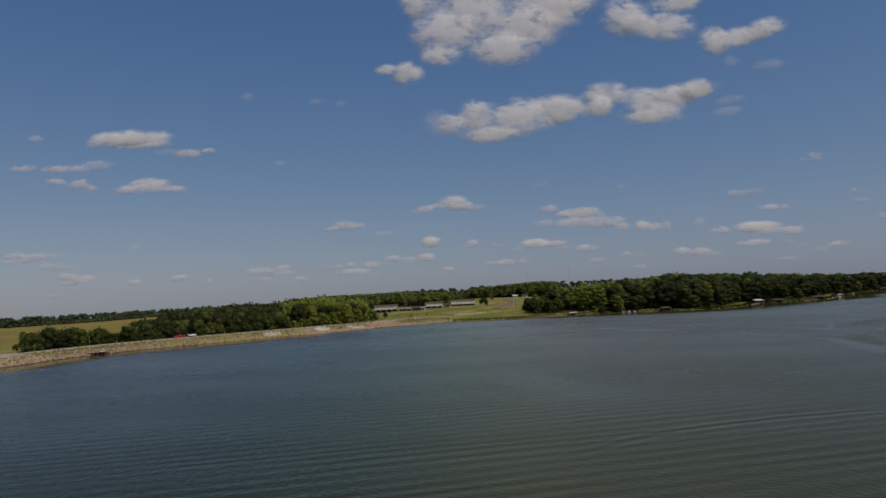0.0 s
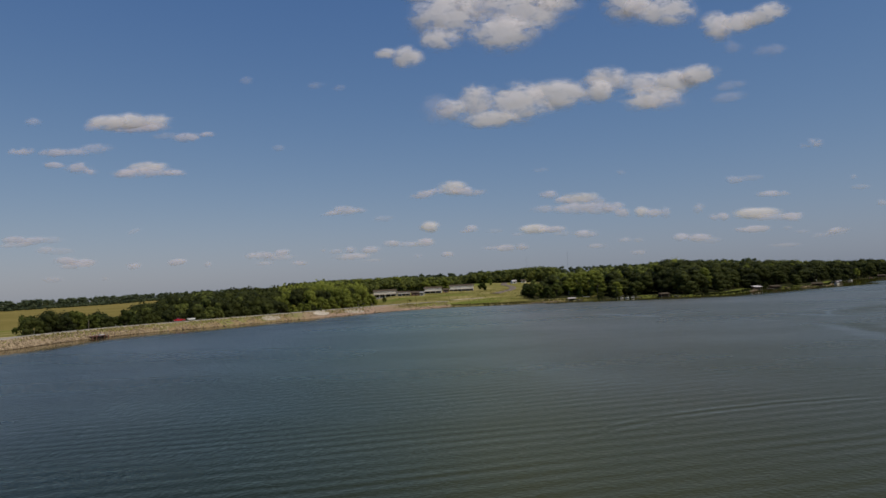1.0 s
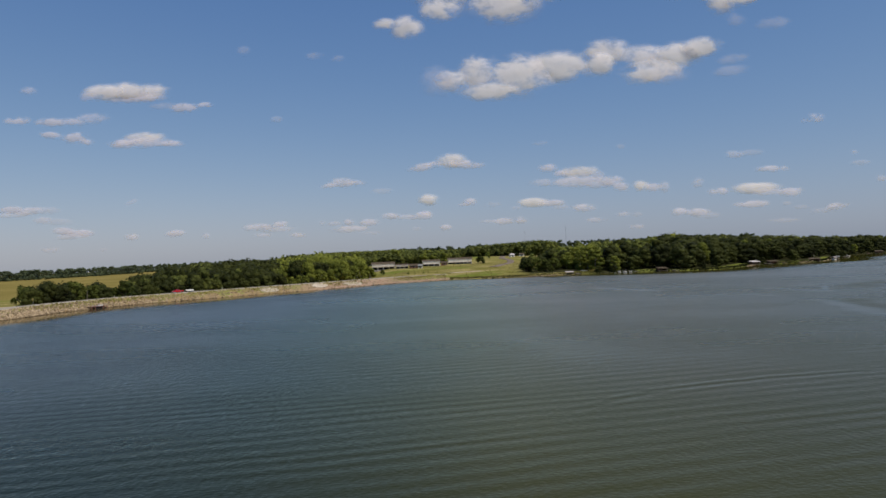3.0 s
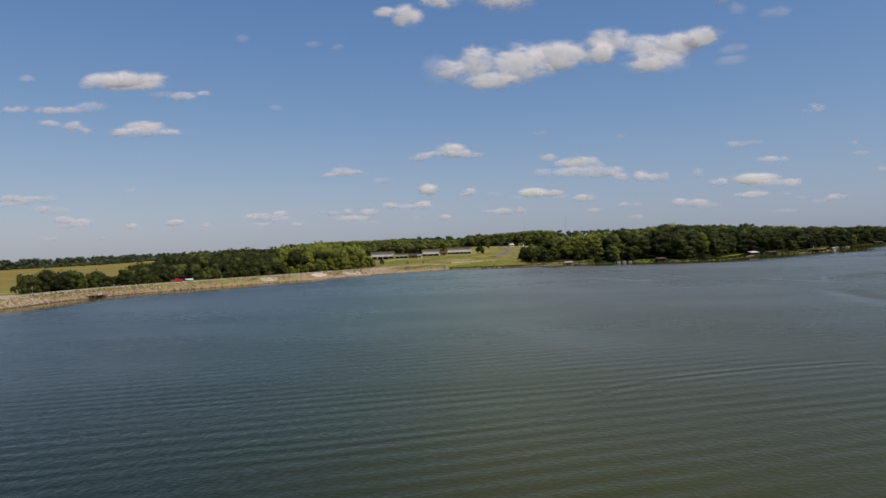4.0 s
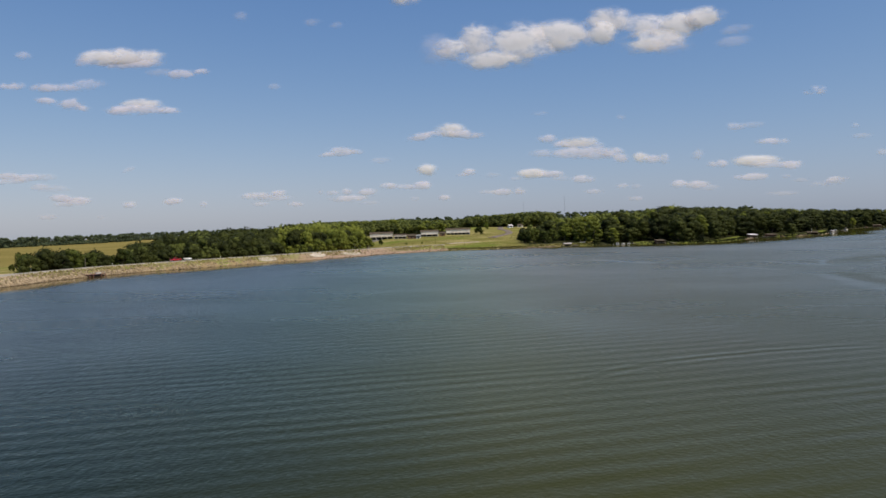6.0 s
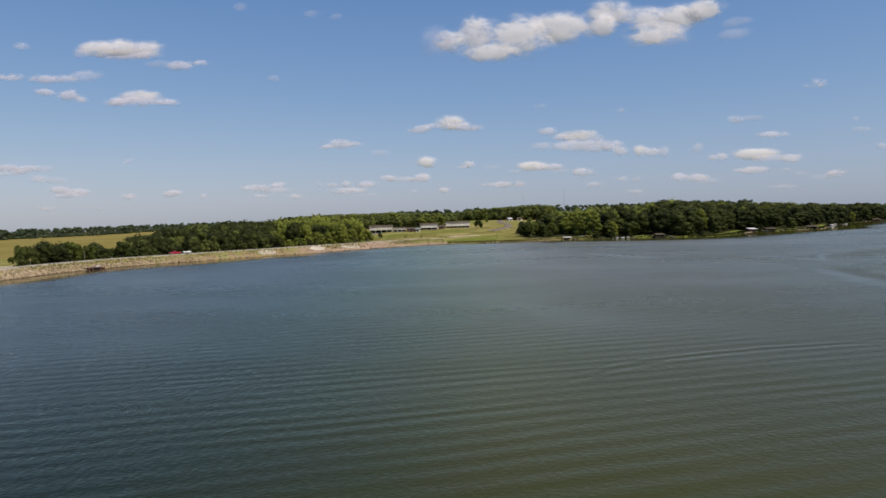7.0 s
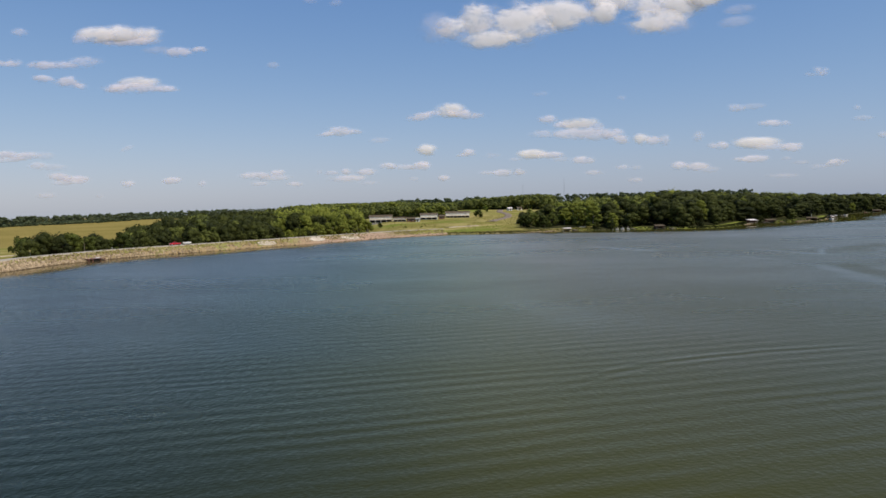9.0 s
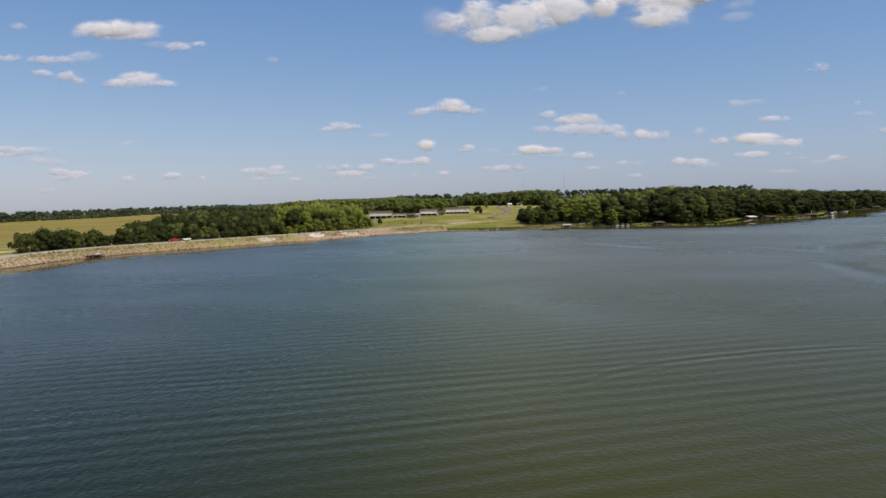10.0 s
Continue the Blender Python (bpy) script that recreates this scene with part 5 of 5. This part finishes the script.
# ---- posts, sign, masts ----
def post(x, y, z, tall, r, material, label, name="post"):
    bm = bmesh.new()
    rod(bm, (0, 0, -0.4), (0, 0, tall), r, r * 0.85)
    rod(bm, (0, 0, tall), (0, 0, tall + r), r * 0.85, r * 0.3)
    ob = part(name, bm, material)
    ob.matrix_world = pose(x, y, z)
    tagged(ob, label, "post")


def road_sign(x, y, z, turn):
    t = empty("road_sign", pose(x, y, z, 0, 0, turn), "yellow road sign on a steel post by the dam", "road sign")
    bm = bmesh.new()
    rod(bm, (0, 0, -0.4), (0, 0, 2.6), 0.05)
    part("sign_post", bm, M_STEEL, t)
    bm = boxes((-0.45, -0.075, 1.8, 0.45, -0.05, 2.7), bevel=0.01)
    bm.transform(Matrix.Translation((0, 0, 2.25)) @ Matrix.Rotation(radians(45), 4, "Y") @ Matrix.Translation((0, 0, -2.25)))
    part("sign_panel", bm, M_YELLOW, t)


sx, sy, _ = road_pose(-30.75, 17.8)
road_sign(sx, sy, 2.7, -25)
qx, qy, _ = road_pose(-27.3, 17.8)
post(qx, qy, 2.7, 4.0, 0.11, M_WOOD, "weathered wooden pole beside the dam road", "pole")
for a in (-25.5, -17.8):
    qx, qy, _ = road_pose(a, 17.4)
    post(qx, qy, 2.8, 1.1, 0.07, M_WHITE, "short white marker post beside the dam road")


def mast(x, y, tall, label):
    z = float(height(x, y))
    t = empty("radio_mast", pose(x, y, z), label, "radio mast")
    for k in range(3):
        a = k * 2.094
        bm = bmesh.new()
        rod(bm, (math.cos(a) * 0.7, math.sin(a) * 0.7, -0.5), (math.cos(a) * 0.45, math.sin(a) * 0.45, tall), 0.07, 0.05, 5)
        part("leg", bm, M_STEEL, t)
    bm = bmesh.new()
    for j in range(int(tall / 4)):
        for k in range(3):
            a, b = k * 2.094, (k + 1) * 2.094
            rod(bm, (math.cos(a) * 0.62, math.sin(a) * 0.62, j * 4), (math.cos(b) * 0.6, math.sin(b) * 0.6, j * 4 + 4), 0.045, None, 4)
    part("bracing", bm, M_STEEL, t)


mast(259.6, 1477, 54, "thin grey steel radio mast behind the woods")
mast(208.6, 1788, 58, "fainter thin steel radio mast behind the hill")


# ---- docks and boats along the wooded shore ----
def dock(x, y, turn, size, wide, label, material):
    t = empty("dock", pose(x, y, 0, 0, 0, turn), label, "dock", "docks along the shore")
    n = int(size / 0.5)
    bm = boxes((-wide / 2 + 0.1, 0, 0.38, -wide / 2 + 0.25, size, 0.52), (wide / 2 - 0.25, 0, 0.38, wide / 2 - 0.1, size, 0.52))
    part("stringer", bm, M_WOOD, t)
    bm = bmesh.new()
    for k in range(n):
        box(bm, -wide / 2, k * 0.5 + 0.02, 0.52, wide / 2, k * 0.5 + 0.47, 0.58)
    part("deck", bm, material, t)
    for k in range(int(size / 3) + 1):
        for s in (-1, 1):
            bm = bmesh.new()
            rod(bm, (s * (wide / 2 + 0.08), k * 3 + 0.2, -2.4), (s * (wide / 2 + 0.08), k * 3 + 0.2, 1.0), 0.09, None, 6)
            part("pile", bm, M_WOOD, t)


def boat_lift(x, y, turn, roof_mat, label, wide=6.0):
    t = empty("boat_lift", pose(x, y, -0.3, 0, 0, turn) @ Matrix.Scale(0.8, 4), label, "boat lift", "boat lifts along the shore")
    for sx2 in (-1, 1):
        for yy in (0.2, 3.8):
            part("leg", boxes((sx2 * (wide / 2 - 0.2) - 0.06, yy - 0.06, -2.0, sx2 * (wide / 2 - 0.2) + 0.06, yy + 0.06, 2.3)), M_STEEL, t)
    bm = bmesh.new()
    prism(bm, [(-0.4, 2.2), (0.2, 2.75), (2.0, 3.0), (3.8, 2.75), (4.4, 2.2), (4.3, 2.2), (3.7, 2.65), (2.0, 2.9), (0.3, 2.65), (-0.3, 2.2)], -wide / 2, wide / 2)
    bm.transform(Matrix(((0, 1, 0, 0), (1, 0, 0, 0), (0, 0, 1, 0), (0, 0, 0, 1))))
    bmesh.ops.recalc_face_normals(bm, faces=bm.faces)
    part("canopy", bm, roof_mat, t)
    bm = bmesh.new()
    prism(bm, [(-wide * 0.4, 0.9), (-wide * 0.4, 1.5), (wide * 0.3, 1.55), (wide * 0.44, 1.6), (wide * 0.33, 0.8), (-wide * 0.3, 0.6)], 1.1, 2.9)
    part("hull", bm, M_DARK, t)


def pontoon(x, y, turn, label, size=6.0):
    t = empty("pontoon_boat", pose(x, y, 0, 0, 0, turn) @ Matrix.Scale(0.68, 4), label, "boat", "boats along the shore")
    for s in (-1, 1):
        bm = bmesh.new()
        rod(bm, (-size / 2, s * 0.85, 0.15), (size / 2 - 0.6, s * 0.85, 0.15), 0.32, None, 10)
        rod(bm, (size / 2 - 0.6, s * 0.85, 0.15), (size / 2, s * 0.85, 0.25), 0.32, 0.06, 10)
        part("float", bm, M_STEEL, t)
    part("deck", boxes((-size / 2, -1.2, 0.47, size / 2 - 0.2, 1.2, 0.57)), M_WOOD, t)
    for s in (-1, 1):
        part("side_panel", boxes((-size / 2 + 0.2, s * 1.18 - 0.03, 0.57, size / 2 - 0.4, s * 1.18 + 0.03, 1.15)), M_CREAM, t)
    part("seat", boxes((-size / 2 + 0.3, -1.0, 0.57, -size / 2 + 1.0, 1.0, 1.15), (0.6, -1.0, 0.57, 1.3, -0.4, 1.15), bevel=0.06), M_WHITE, t)
    part("bimini", boxes((-size / 2 + 0.3, -1.1, 2.0, 0.2, 1.1, 2.08), bevel=0.03), M_CANVAS, t)
    for s in (-1, 1):
        for xx in (-size / 2 + 0.4, 0.1):
            part("bimini_pole", boxes((xx - 0.025, s * 1.05 - 0.025, 0.57, xx + 0.025, s * 1.05 + 0.025, 2.0)), M_STEEL, t)


def canoe(x, y, z, turn, material, label):
    bm = bmesh.new()
    bmesh.ops.create_uvsphere(bm, u_segments=16, v_segments=8, radius=1.0)
    bmesh.ops.delete(bm, geom=[v for v in bm.verts if v.co.z > 0.3], context="VERTS")
    for v in bm.verts:
        v.co = Vector((v.co.x * 2.2, v.co.y * 0.42, v.co.z * 0.4 + 0.4 + 0.25 * abs(v.co.x) ** 4))
    bmesh.ops.solidify(bm, geom=bm.faces[:], thickness=0.04)
    ob = part("canoe", bm, material)
    ob.matrix_world = pose(x, y, z, 0, 0, turn)
    tagged(ob, label, "canoe", "boats along the shore")


def boathouse(x, y, turn, wide, deep, tall, wall, roof_mat, label):
    """An open-fronted shelter over the water on piles."""
    t = empty("boathouse", pose(x, y, 0, 0, 0, turn), label, "boathouse", "boathouses along the shore")
    for sx2 in (-1, 1):
        for yy in (0.1, deep - 0.1):
            bm = bmesh.new()
            rod(bm, (sx2 * wide / 2, yy, -2.4), (sx2 * wide / 2, yy, tall * 0.75), 0.12, None, 6)
            part("pile", bm, M_WOOD, t)
    part("deck", boxes((-wide / 2, 0, 0.4, wide / 2, deep, 0.55)), M_WOOD, t)
    part("back_wall", boxes((-wide / 2, deep - 0.1, 0.55, wide / 2, deep, tall * 0.75)), wall, t)
    part("side_wall", boxes((-wide / 2, deep * 0.4, 0.55, -wide / 2 + 0.1, deep - 0.1, tall * 0.75)), wall, t)
    part("side_wall", boxes((wide / 2 - 0.1, deep * 0.4, 0.55, wide / 2, deep - 0.1, tall * 0.75)), wall, t)
    bm = bmesh.new()
    prism(bm, [(-0.5, tall * 0.72), (deep + 0.4, tall), (deep + 0.4, tall + 0.14), (-0.5, tall * 0.72 + 0.14)], -wide / 2 - 0.4, wide / 2 + 0.4)
    bm.transform(Matrix(((0, 1, 0, 0), (1, 0, 0, 0), (0, 0, 1, 0), (0, 0, 0, 1))))
    bmesh.ops.recalc_face_normals(bm, faces=bm.faces)
    part("roof", bm, roof_mat, t)
    part("bench", boxes((-wide * 0.3, deep * 0.6, 0.55, wide * 0.3, deep * 0.75, 1.0), bevel=0.03), M_RUST, t)


boat_lift(74, 412, 4, M_CANVAS, "boat lift with a faded pink canopy at the grassy bank")
dock(78.5, 409, 0, 8, 1.6, "short weathered wooden dock by the boat lift", M_WOOD)
canoe(89.0, 421.5, 1.6, 20, M_YELLOW, "yellow canoe pulled up on the lawn")
canoe(84.5, 420.5, 1.5, -30, M_WHITE, "white canoe lying on the lawn")
pontoon(103.0, 410.2, 82, "small white pontoon boat moored at the wooded shore", 4.0)
pontoon(106.0, 409.8, 96, "small white pontoon boat moored at the wooded shore", 4.2)
pontoon(109.4, 409.6, 78, "small white pontoon boat with a canvas top, moored", 4.0)
dock(112.4, 407.5, 0, 8, 1.5, "narrow grey wooden dock between two boats", M_WOOD)
canoe(101, 412.4, 0.0, 80, M_WHITE, "small white rowing boat at the shore")
boathouse(127.5, 406, 6, 5, 4, 2.4, M_RUST, M_ROOF, "brown open boathouse under the oaks")
dock(133.5, 400, 0, 8, 1.5, "dark wooden dock beside the brown boathouse", M_WOOD)
boathouse(200, 446.5, 8, 4.8, 4.5, 2.6, M_RUST, M_PALEROOF, "red-walled boathouse with a white roof")
boathouse(213, 449, 4, 6, 4, 2.2, M_RUST, M_ROOF, "low brown boathouse on the bank")
dock(208, 444, 0, 9, 2.0, "weathered dock between two boathouses", M_WOOD)
dock(219, 446, -10, 8, 1.6, "narrow brown dock on the wooded shore", M_RUST)
boathouse(245, 460, -20, 6, 5, 2.4, M_RUST, M_ROOF, "red-brown shelter with a dark roof on the shore")
post(250, 471, 1.0, 3.2, 0.12, M_WHITE, "white flagpole on the lawn by the shore", "flagpole")
dock(268, 478, -40, 12, 2.0, "long grey dock on the far shore", M_WOOD)
pontoon(266, 475, 40, "white pontoon boat at the long grey dock")
boat_lift(272, 484, 40, M_CANVAS, "boat lift with a faded canopy by the long dock", 5.0)
boat_lift(283, 500, 40, M_GREYROOF, "boat lift with a grey canopy by the long dock", 5.0)
dock(297, 518, -45, 10, 1.8, "low grey dock reaching into the bay", M_WOOD)
pontoon(312, 538, 40, "small pontoon boat at the far shore", 5.0)
dock(352, 578, -30, 10, 2.0, "far brown dock in the bay", M_RUST)
boathouse(366, 585, -20, 5.5, 4, 2.4, M_RUST, M_ROOF, "far red-brown boathouse in the bay")


def rocks(x0, y0, x1, y1, count, seed, label):
    rng = np.random.default_rng(seed)
    v, f = ICO1
    s = rng.uniform(0.2, 0.55, (count, 1, 1))
    t = rng.uniform(0, 1, (count, 1))
    p = np.array([[x0, y0]]) * (1 - t) + np.array([[x1, y1]]) * t + rng.normal(0, 0.7, (count, 2))
    z = np.maximum(height(p[:, 0], p[:, 1]), -0.1)
    w = v[None] * s * rng.uniform(0.6, 1.2, (count, 1, 3)) * (1 + 0.2 * rng.standard_normal((count, len(v), 1))) + np.c_[p, z][:, None, :]
    me = from_arrays("shore_rocks", w.reshape(-1, 3), (f[None] + (np.arange(count) * len(v))[:, None, None]).reshape(-1, 3), M_STONE)
    tagged(new("shore_rocks", me), label, "rocks", kind="stuff")


rocks(50, 406, 66, 414, 120, 31, "pale shore rocks along the grassy bank")
rocks(186, 428, 198, 446, 120, 33, "tan shore rocks on the point")
rocks(230, 452, 256, 467, 120, 34, "tan shore rocks at the bend of the shore")
rocks(262, 476, 290, 514, 160, 35, "grey shore rocks beside the far docks")
